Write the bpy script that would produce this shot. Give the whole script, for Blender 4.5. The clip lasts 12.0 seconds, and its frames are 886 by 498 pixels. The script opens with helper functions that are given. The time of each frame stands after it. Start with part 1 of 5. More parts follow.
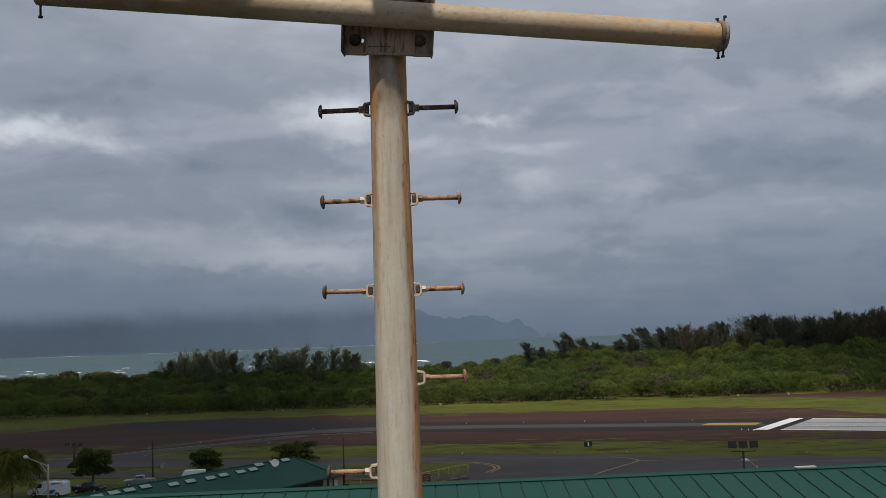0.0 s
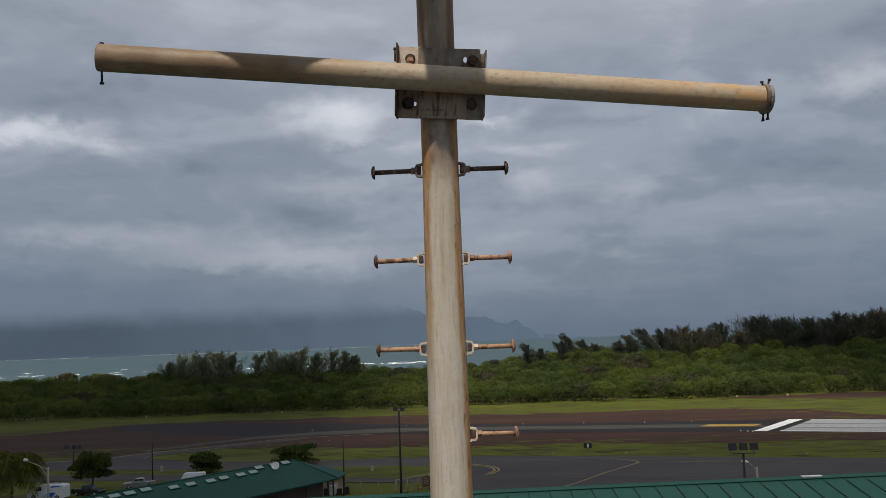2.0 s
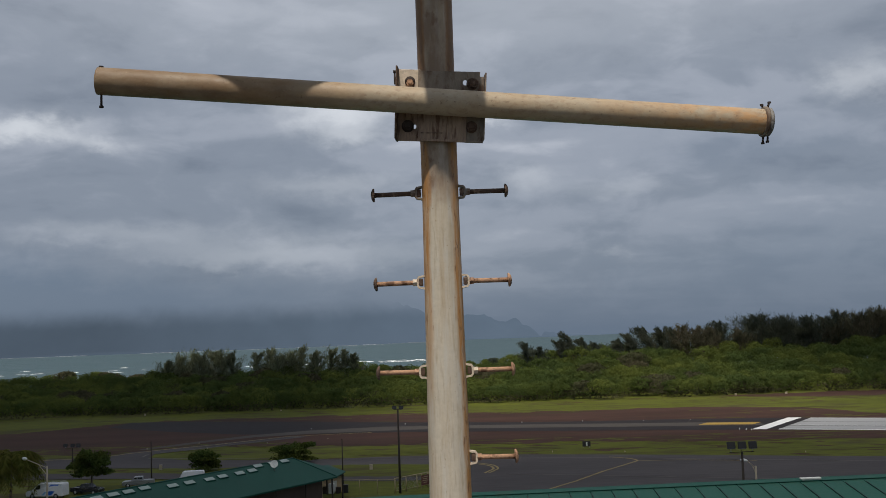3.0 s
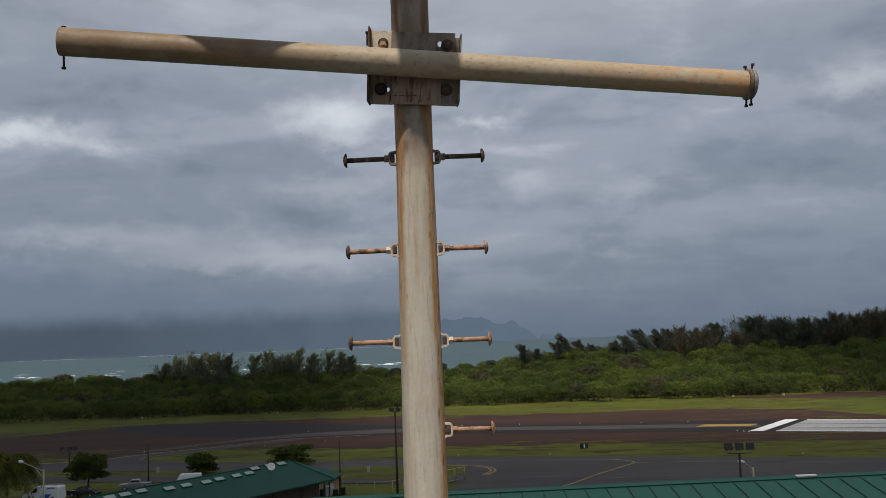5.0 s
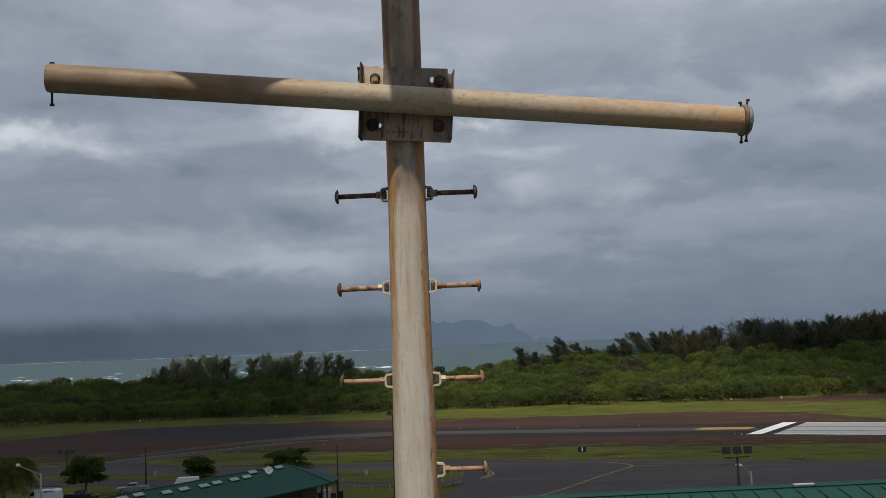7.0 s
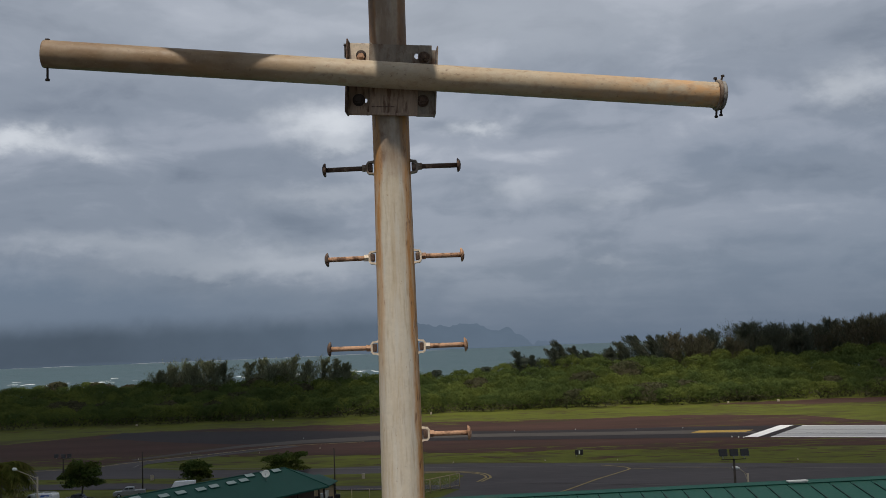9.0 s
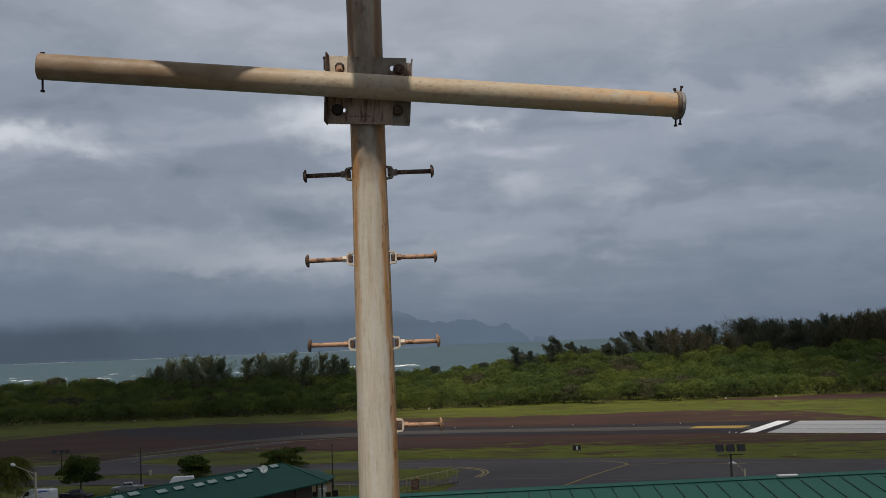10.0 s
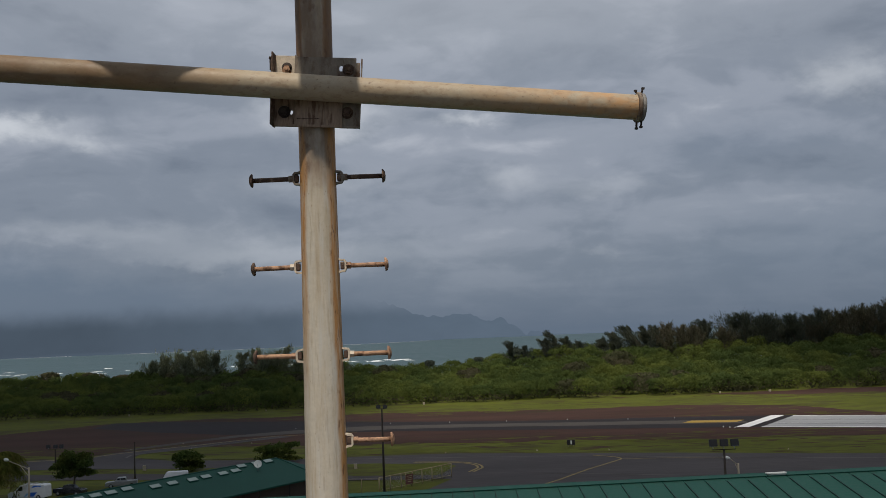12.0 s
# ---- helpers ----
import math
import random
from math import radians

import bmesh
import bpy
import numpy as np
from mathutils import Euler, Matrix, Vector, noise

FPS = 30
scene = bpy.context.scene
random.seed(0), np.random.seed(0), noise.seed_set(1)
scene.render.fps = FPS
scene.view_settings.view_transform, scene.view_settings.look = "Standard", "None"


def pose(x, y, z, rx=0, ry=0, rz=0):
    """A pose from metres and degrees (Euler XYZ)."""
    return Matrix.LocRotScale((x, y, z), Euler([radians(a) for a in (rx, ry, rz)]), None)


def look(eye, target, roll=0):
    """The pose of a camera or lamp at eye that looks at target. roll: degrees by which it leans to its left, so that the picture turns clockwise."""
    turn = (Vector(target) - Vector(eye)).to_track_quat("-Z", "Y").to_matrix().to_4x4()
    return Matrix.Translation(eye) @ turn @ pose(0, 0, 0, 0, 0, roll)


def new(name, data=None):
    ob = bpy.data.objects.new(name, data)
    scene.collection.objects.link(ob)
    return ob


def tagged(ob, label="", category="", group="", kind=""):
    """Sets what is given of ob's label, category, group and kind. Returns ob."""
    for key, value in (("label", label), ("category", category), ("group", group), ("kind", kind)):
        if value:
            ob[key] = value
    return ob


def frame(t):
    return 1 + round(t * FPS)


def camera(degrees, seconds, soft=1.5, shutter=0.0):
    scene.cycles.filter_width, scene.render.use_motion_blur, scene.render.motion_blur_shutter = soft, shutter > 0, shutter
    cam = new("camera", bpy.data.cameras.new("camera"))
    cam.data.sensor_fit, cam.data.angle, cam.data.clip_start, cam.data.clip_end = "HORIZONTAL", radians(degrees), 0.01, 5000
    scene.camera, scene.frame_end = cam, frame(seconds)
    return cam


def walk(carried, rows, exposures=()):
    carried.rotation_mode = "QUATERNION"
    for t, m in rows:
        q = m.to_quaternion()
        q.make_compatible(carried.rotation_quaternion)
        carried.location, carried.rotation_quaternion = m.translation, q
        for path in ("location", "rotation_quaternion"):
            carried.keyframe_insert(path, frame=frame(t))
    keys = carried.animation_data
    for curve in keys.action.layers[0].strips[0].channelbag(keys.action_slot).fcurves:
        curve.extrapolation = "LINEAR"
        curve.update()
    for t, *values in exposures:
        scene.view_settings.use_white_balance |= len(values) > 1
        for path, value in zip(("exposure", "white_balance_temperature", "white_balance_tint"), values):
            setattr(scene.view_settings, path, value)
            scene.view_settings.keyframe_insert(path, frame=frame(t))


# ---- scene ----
cam = camera(46.0, 12.0, soft=0.8)
PATH = [
    (0, (0.237, 0.224, 24.788), (0.233, 2.217, 24.952), -1.9),
    (0.5, (0.242, 0.241, 24.791), (0.239, 2.234, 24.956), -2.0),
    (1, (0.178, 0.226, 24.824), (0.176, 2.219, 24.992), -2.0),
    (1.5, (0.101, 0.158, 24.974), (0.1, 2.151, 25.142), -2.0),
    (2, (0.07, 0.134, 24.977), (0.069, 2.127, 25.143), -2.0),
    (2.5, (0.004, 0.111, 25.0), (0.004, 2.104, 25.167), -2.0),
    (3, (0.07, 0.128, 25.059), (0.071, 2.121, 25.221), -2.0),
    (3.2, (0.117, 0.136, 25.065), (0.118, 2.129, 25.229), -2.1),
    (4.8, (0.156, 0.237, 24.948), (0.161, 2.23, 25.115), -2.0),
    (5, (0.14, 0.238, 24.949), (0.146, 2.231, 25.116), -2.1),
    (5.5, (0.138, 0.236, 24.978), (0.144, 2.229, 25.145), -2.0),
    (6, (0.162, 0.247, 25.039), (0.168, 2.24, 25.208), -2.0),
    (6.5, (0.17, 0.263, 25.034), (0.178, 2.256, 25.205), -2.1),
    (7, (0.162, 0.261, 25.061), (0.172, 2.254, 25.233), -2.1),
    (7.2, (0.109, 0.252, 25.123), (0.12, 2.245, 25.295), -2.1),
    (8.8, (0.217, 0.217, 24.951), (0.233, 2.209, 25.13), -2.2),
    (9, (0.199, 0.169, 24.945), (0.215, 2.161, 25.124), -2.2),
    (9.5, (0.185, 0.028, 24.958), (0.203, 2.02, 25.133), -2.2),
    (10, (0.282, -0.03, 24.944), (0.301, 1.963, 25.115), -2.2),
    (10.5, (0.288, 0.021, 24.93), (0.31, 2.014, 25.097), -2.2),
    (11, (0.31, 0.072, 24.937), (0.333, 2.065, 25.102), -2.2),
    (11.5, (0.376, 0.06, 24.992), (0.402, 2.054, 25.155), -2.2),
    (12, (0.43, 0.103, 24.995), (0.458, 2.097, 25.155), -2.2),
]
walk(cam, [(t, look(eye, target, roll)) for t, eye, target, roll in PATH],
     exposures=[(0, 0.0), (9.5, 0.0), (10.5, -0.10), (11.5, -0.14), (12, -0.12)])

# ---- world, sun ----
SUN_ELEV, SUN_AZ = 63.0, -12.0          # degrees; azimuth to the right of straight behind the viewer


def make_world():
    w = bpy.data.worlds.new("overcast_sky")
    scene.world = w
    w.use_nodes = True
    nt = w.node_tree
    nt.nodes.clear()
    N, L = nt.nodes.new, nt.links.new

    def math_node(op, a, b=None, c=None):
        n = N("ShaderNodeMath")
        n.operation = op
        for i, v in enumerate((a, b, c)):
            if v is None:
                continue
            if isinstance(v, (int, float)):
                n.inputs[i].default_value = v
            else:
                L(v, n.inputs[i])
        return n.outputs[0]

    def vmath(op, a, b=None):
        n = N("ShaderNodeVectorMath")
        n.operation = op
        for i, v in enumerate((a, b)):
            if v is None:
                continue
            if isinstance(v, tuple):
                n.inputs[i].default_value = v
            else:
                L(v, n.inputs[i])
        return n.outputs["Value"] if op in ("LENGTH", "DOT_PRODUCT") else n.outputs["Vector"]

    def mix(fac, a, b):
        n = N("ShaderNodeMix")
        n.data_type = "RGBA"
        for sock, v in ((n.inputs[0], fac), (n.inputs[6], a), (n.inputs[7], b)):
            if isinstance(v, (int, float)):
                sock.default_value = v
            elif isinstance(v, tuple):
                sock.default_value = (*v, 1)
            else:
                L(v, sock)
        return n.outputs[2]

    def noise_tex(vec, scale, detail, rough, dist=0.0):
        n = N("ShaderNodeTexNoise")
        n.inputs["Scale"].default_value, n.inputs["Detail"].default_value = scale, detail
        n.inputs["Roughness"].default_value, n.inputs["Distortion"].default_value = rough, dist
        L(vec, n.inputs["Vector"])
        return n

    def ramp(fac, stops, smooth=True):
        n = N("ShaderNodeValToRGB")
        n.color_ramp.interpolation = "EASE" if smooth else "LINEAR"
        els = n.color_ramp.elements
        while len(els) < len(stops):
            els.new(0.5)
        for e, (p, col) in zip(els, stops):
            e.position, e.color = p, (*col, 1)
        L(fac, n.inputs[0])
        return n.outputs[0]

    coord = N("ShaderNodeTexCoord").outputs["Generated"]
    d = vmath("NORMALIZE", coord)
    sep = N("ShaderNodeSeparateXYZ")
    L(d, sep.inputs[0])
    x, y, z = sep.outputs
    zc = math_node("MAXIMUM", z, 0.0)
    # a flat cloud deck seen in perspective
    down = math_node("ADD", zc, 0.11)
    comb = N("ShaderNodeCombineXYZ")
    L(math_node("DIVIDE", x, down), comb.inputs[0])
    L(math_node("DIVIDE", y, down), comb.inputs[1])
    deck = comb.outputs[0]
    big = noise_tex(vmath("MULTIPLY", d, (1.0, 1.0, 2.9)), 4.2, 5, 0.5, 0.5).outputs["Fac"]
    fine = noise_tex(vmath("MULTIPLY", d, (1.0, 1.0, 2.3)), 13.0, 6, 0.55, 0.4).outputs["Fac"]
    far = noise_tex(vmath("MULTIPLY", deck, (0.6, 1.0, 1.0)), 1.3, 5, 0.5, 0.3).outputs["Fac"]
    lumps = math_node("ADD", math_node("MULTIPLY", big, 0.52), math_node("ADD", math_node("MULTIPLY", fine, 0.30), math_node("MULTIPLY", far, 0.18)))
    cloud = ramp(lumps, [(0.36, (0.175, 0.207, 0.264)), (0.47, (0.236, 0.271, 0.333)), (0.57, (0.320, 0.354, 0.421)), (0.69, (0.47, 0.50, 0.565))])
    # thinner, brighter places in the deck
    wob = noise_tex(vmath("MULTIPLY", d, (1.0, 1.0, 1.7)), 26.0, 5, 0.6)
    shift = vmath("MULTIPLY", vmath("SUBTRACT", wob.outputs["Color"], (0.5, 0.5, 0.5)), (0.07, 0.07, 0.035))
    dw = vmath("ADD", d, shift)
    glow = None
    for cx, cz, wx, wz, amp in GAPS:
        off = vmath("MULTIPLY", vmath("SUBTRACT", dw, (cx, 0.98, cz)), (1 / wx, 0.0, 1 / wz))
        r = vmath("LENGTH", off)
        g = math_node("MULTIPLY", math_node("EXPONENT", math_node("MULTIPLY", math_node("MULTIPLY", r, r), -1.0)), amp)
        glow = g if glow is None else math_node("ADD", glow, g)
    ahead = math_node("GREATER_THAN", y, 0.0)
    lit = math_node("MULTIPLY", glow, ahead)
    cloud = mix(math_node("MINIMUM", math_node("MAXIMUM", lit, 0.0), 0.95), cloud, (0.67, 0.70, 0.745))
    cloud = mix(math_node("MINIMUM", math_node("MAXIMUM", math_node("MULTIPLY", lit, -1.0), 0.0), 0.9), cloud, (0.150, 0.195, 0.268))
    # rain haze towards the horizon
    hz = math_node("MULTIPLY", math_node("EXPONENT", math_node("MULTIPLY", zc, -15.0)), 0.88)
    cloud = mix(hz, cloud, (0.106, 0.148, 0.212))
    sky = N("ShaderNodeTexSky")
    sky.sky_type, sky.sun_disc = "NISHITA", False
    sky.sun_elevation, sky.sun_rotation = radians(SUN_ELEV), radians(180 - SUN_AZ)
    bg_sky, bg_cloud, both, out = N("ShaderNodeBackground"), N("ShaderNodeBackground"), N("ShaderNodeAddShader"), N("ShaderNodeOutputWorld")
    L(sky.outputs[0], bg_sky.inputs[0])
    bg_sky.inputs[1].default_value = 0.004
    L(cloud, bg_cloud.inputs[0])
    bg_cloud.inputs[1].default_value = SKY_LEVEL
    L(bg_sky.outputs[0], both.inputs[0])
    L(bg_cloud.outputs[0], both.inputs[1])
    L(both.outputs[0], out.inputs[0])


SKY_LEVEL = 1.0
# centre (x, z of the direction), half sizes, amount
GAPS = [
    (0.390, 0.085, 0.140, 0.045, -0.30),
    (0.020, 0.300, 0.420, 0.055, 0.30),
    (-0.440, 0.052, 0.130, 0.040, -0.95),
    (-0.095, 0.212, 0.050, 0.016, 0.90),
    (-0.080, 0.190, 0.030, 0.009, 0.45),
    (0.045, 0.203, 0.024, 0.007, 0.59),
    (-0.365, 0.193, 0.050, 0.010, 0.84),
    (-0.300, 0.183, 0.025, 0.006, 0.45),
    (0.375, 0.213, 0.030, 0.018, 0.50),
    (0.085, 0.145, 0.028, 0.013, 0.36),
    (-0.100, 0.145, 0.060, 0.012, 0.29),
    (-0.160, 0.078, 0.150, 0.016, 0.44),
    (-0.310, 0.100, 0.120, 0.012, 0.29),
    (0.165, 0.073, 0.024, 0.008, 0.29),
    (0.170, 0.132, 0.050, 0.008, 0.20),
    (-0.300, 0.034, 0.230, 0.026, -0.80),
    (0.310, 0.035, 0.170, 0.040, -0.48),
    (0.080, 0.022, 0.160, 0.016, -0.33),
    (0.290, 0.165, 0.090, 0.020, -0.29),
]
make_world()

sun = new("sun", bpy.data.lights.new("sun", "SUN"))
sun.data.energy, sun.data.angle, sun.data.color = 3.5, radians(1.0), (1.0, 0.92, 0.80)
se, sa = radians(SUN_ELEV), radians(SUN_AZ)
sun.matrix_world = look((math.cos(se) * math.sin(sa) * 90, -math.cos(se) * math.cos(sa) * 90, math.sin(se) * 90), (0, 0, 0))


# ---- materials ----
def material(name, base, rough=0.7, metal=0.0, var=0.25, scale=3.0, fine=40.0, bump=0.15, dirt=None, dirt_at=0.6, stretch=(1, 1, 1), spec=0.4, space="Object", bump_dist=0.01):
    """Base colour with slow and fine variation, an optional stain colour, and fine relief."""
    m = bpy.data.materials.new(name)
    m.use_nodes = True
    nt = m.node_tree
    N, L = nt.nodes.new, nt.links.new
    b = nt.nodes["Principled BSDF"]
    b.inputs["Metallic"].default_value, b.inputs["Specular IOR Level"].default_value = metal, spec
    tc = N("ShaderNodeTexCoord")
    mp = N("ShaderNodeMapping")
    mp.inputs["Scale"].default_value = stretch
    L(tc.outputs[space], mp.inputs[0])

    def nz(s, det):
        n = N("ShaderNodeTexNoise")
        n.inputs["Scale"].default_value, n.inputs["Detail"].default_value, n.inputs["Roughness"].default_value = s, det, 0.6
        L(mp.outputs[0], n.inputs["Vector"])
        return n.outputs["Fac"]

    slow, quick = nz(scale, 4), nz(fine, 4)

    def remap(v, a, c, lo, hi):
        n = N("ShaderNodeMapRange")
        n.inputs[1].default_value, n.inputs[2].default_value, n.inputs[3].default_value, n.inputs[4].default_value = a, c, lo, hi
        L(v, n.inputs[0])
        return n.outputs[0]

    def mixed(fac, a, c, kind="MIX"):
        n = N("ShaderNodeMix")
        n.data_type, n.blend_type = "RGBA", kind
        for sock, v in ((n.inputs[0], fac), (n.inputs[6], a), (n.inputs[7], c)):
            if isinstance(v, (int, float)):
                sock.default_value = v
            elif isinstance(v, tuple):
                sock.default_value = (*v, 1)
            else:
                L(v, sock)
        return n.outputs[2]

    hi, lo = tuple(min(1, c * (1 + var)) for c in base), tuple(c * (1 - var) for c in base)
    col = mixed(remap(slow, 0.3, 0.7, 0, 1), lo, hi)
    col = mixed(0.6, col, mixed(remap(quick, 0.3, 0.7, 0, 1), tuple(c * (1 - var) for c in base), hi))
    if dirt:
        col = mixed(remap(nz(scale * 1.7, 6), dirt_at, dirt_at + 0.12, 0, 0.85), col, dirt)
    L(col, b.inputs["Base Color"])
    L(remap(quick, 0.2, 0.8, max(0.03, rough - 0.12), min(1, rough + 0.12)), b.inputs["Roughness"])
    if bump:
        bp = N("ShaderNodeBump")
        bp.inputs["Strength"].default_value, bp.inputs["Distance"].default_value = bump, bump_dist
        L(quick, bp.inputs["Height"])
        L(bp.outputs[0], b.inputs["Normal"])
    return m


def painted_steel(name, rust_sides):
    """Cream paint, chalky, with rust runs; on a shaft the runs follow both flanks below the steps."""
    m = material(name, (0.515, 0.462, 0.378) if rust_sides else (0.40, 0.335, 0.245), 0.55, 0.0, 0.12, 5.0, 60.0, 0.12, spec=0.35)
    nt = m.node_tree
    N, L = nt.nodes.new, nt.links.new
    b = nt.nodes["Principled BSDF"]
    old = b.inputs["Base Color"].links[0].from_socket
    tc = N("ShaderNodeTexCoord")

    def nz(stretch, s, det=6):
        mp, n = N("ShaderNodeMapping"), N("ShaderNodeTexNoise")
        mp.inputs["Scale"].default_value = stretch
        n.inputs["Scale"].default_value, n.inputs["Detail"].default_value, n.inputs["Roughness"].default_value = s, det, 0.62
        L(tc.outputs["Object"], mp.inputs[0])
        L(mp.outputs[0], n.inputs["Vector"])
        return n.outputs["Fac"]

    def mr(v, a, c, lo=0.0, hi=1.0):
        n = N("ShaderNodeMapRange")
        n.inputs[1].default_value, n.inputs[2].default_value, n.inputs[3].default_value, n.inputs[4].default_value = a, c, lo, hi
        L(v, n.inputs[0])
        return n.outputs[0]

    def mul(a, c, op="MULTIPLY"):
        n = N("ShaderNodeMath")
        n.operation = op
        n.use_clamp = True
        for i, v in enumerate((a, c)):
            if isinstance(v, (int, float)):
                n.inputs[i].default_value = v
            else:
                L(v, n.inputs[i])
        return n.outputs[0]

    def over(fac, a, c):
        n = N("ShaderNodeMix")
        n.data_type = "RGBA"
        L(fac, n.inputs[0])
        L(a, n.inputs[6])
        n.inputs[7].default_value = (*c, 1)
        return n.outputs[2]

    sep = N("ShaderNodeSeparateXYZ")
    L(tc.outputs["Object"], sep.inputs[0])
    x, z = sep.outputs[0], sep.outputs[2]
    if rust_sides:
        ab = N("ShaderNodeMath")
        ab.operation = "ABSOLUTE"
        L(x, ab.inputs[0])
        # rust edge wanders up and down the flank
        wander = N("ShaderNodeMath")
        wander.operation = "MULTIPLY_ADD"
        L(nz((9, 9, 1.6), 2.0), wander.inputs[0])
        wander.inputs[1].default_value = 0.040
        L(ab.outputs[0], wander.inputs[2])
        lower = N("ShaderNodeMath")
        lower.operation = "ADD"
        L(wander.outputs[0], lower.inputs[0])
        L(mr(z, 1.0, 2.1, -0.012, 0.004), lower.inputs[1])
        flank = mr(lower.outputs[0], 0.055, 0.066)
        left = mul(mr(x, 0.01, -0.01), mr(z, 1.35, 1.92, 0.95, 0.0))
        flank = mul(flank, mul(1.0, left, "SUBTRACT"))
        # greyish chalking and tan runs down the middle
        col = over(mul(mr(nz((12, 12, 1.0), 2.4), 0.42, 0.66), 0.60), old, (0.37, 0.285, 0.185))
        col = over(mul(mr(nz((22, 22, 2.2), 2.4), 0.50, 0.66), 0.55), col, (0.50, 0.485, 0.45))
        col = over(mul(mr(nz((40, 40, 4.0), 2.4), 0.54, 0.66), 0.35), col, (0.27, 0.20, 0.13))
        # brown laid on for the shade round the bracket and above it, plus flaking
        high = mr(z, 2.06, 2.17)
        col = over(mul(mul(high, mr(nz((7, 7, 2.4), 3.0), 0.34, 0.60, 0.45, 1.0)), 0.86), col, (0.180, 0.120, 0.080))
        col = over(mul(mul(high, mr(nz((9, 9, 6), 3.0), 0.58, 0.68)), 0.55), col, (0.130, 0.062, 0.032))
        col = over(mul(flank, mr(nz((34, 34, 3.5), 2.6), 0.30, 0.56, 0.30, 0.95)), col, (0.390, 0.185, 0.050))
        col = over(mul(mul(flank, mr(nz((24, 24, 7.0), 3.2), 0.56, 0.66)), 0.75), col, (0.110, 0.048, 0.020))
        # upper flank rust darkened to go with that shade
        col = over(mul(mul(flank, mr(z, 2.30, 2.50)), 0.75), col, (0.120, 0.070, 0.042))
        col = over(mul(mr(nz((14, 14, 6), 9.0), 0.66, 0.73), 0.65), col, (0.16, 0.075, 0.03))
    else:
        worn = mr(x, -0.18, -0.50, 0.06, 1.0)
        warm = mr(x, 0.35, 1.02, 0.0, 0.85)
        col = over(mul(worn, mr(nz((4, 7, 7), 2.4), 0.30, 0.58, 0.62, 1.0)), old, (0.182, 0.118, 0.066))
        col = over(mul(warm, mr(nz((5, 9, 9), 3.0), 0.36, 0.62)), col, (0.46, 0.255, 0.110))
        col = over(mul(mr(nz((1.2, 3, 3), 2.4), 0.46, 0.66), 0.45), col, (0.36, 0.235, 0.125))
        col = over(mul(mr(nz((7, 12, 12), 5.0), 0.52, 0.66), 0.40), col, (0.22, 0.13, 0.075))
        col = over(mul(mr(nz((12, 18, 18), 5.0), 0.62, 0.70), 0.55), col, (0.11, 0.058, 0.030))
        col = over(mul(mr(nz((10, 20, 20), 6.0), 0.65, 0.72), 0.25), col, (0.58, 0.48, 0.33))
    L(col, b.inputs["Base Color"])
    return m


def leaves(name, colour, var=0.35, hue=(0.11, 0.10, 0.03), patch=0.09, passing=0.35):
    """Foliage: colour drifts from plant to plant and from tuft to tuft; some light passes through."""
    m = bpy.data.materials.new(name)
    m.use_nodes = True
    nt = m.node_tree
    N, L = nt.nodes.new, nt.links.new
    nt.nodes.clear()
    geo, tc, n1 = N("ShaderNodeNewGeometry"), N("ShaderNodeTexCoord"), N("ShaderNodeTexNoise")
    n1.inputs["Scale"].default_value, n1.inputs["Detail"].default_value = patch, 3
    L(tc.outputs["Object"], n1.inputs["Vector"])

    def mr(v, a, c, lo, hi):
        n = N("ShaderNodeMapRange")
        n.inputs[1].default_value, n.inputs[2].default_value, n.inputs[3].default_value, n.inputs[4].default_value = a, c, lo, hi
        L(v, n.inputs[0])
        return n.outputs[0]

    a, c = N("ShaderNodeMix"), N("ShaderNodeMix")
    a.data_type = c.data_type = "RGBA"
    a.inputs[6].default_value, a.inputs[7].default_value = (*colour, 1), (*hue, 1)
    L(mr(n1.outputs["Fac"], 0.42, 0.66, 0, 1), a.inputs[0])
    c.blend_type = "MULTIPLY"
    c.inputs[0].default_value = 1.0
    L(a.outputs[2], c.inputs[6])
    grey = N("ShaderNodeCombineColor")
    v = mr(geo.outputs["Random Per Island"], 0, 1, 1 - var, 1 + var)
    for i in range(3):
        L(v, grey.inputs[i])
    L(grey.outputs[0], c.inputs[7])
    dif, tra, ms, out = N("ShaderNodeBsdfDiffuse"), N("ShaderNodeBsdfTranslucent"), N("ShaderNodeMixShader"), N("ShaderNodeOutputMaterial")
    L(c.outputs[2], dif.inputs[0])
    L(c.outputs[2], tra.inputs[0])
    ms.inputs[0].default_value = passing
    L(dif.outputs[0], ms.inputs[1])
    L(tra.outputs[0], ms.inputs[2])
    L(ms.outputs[0], out.inputs[0])
    return m


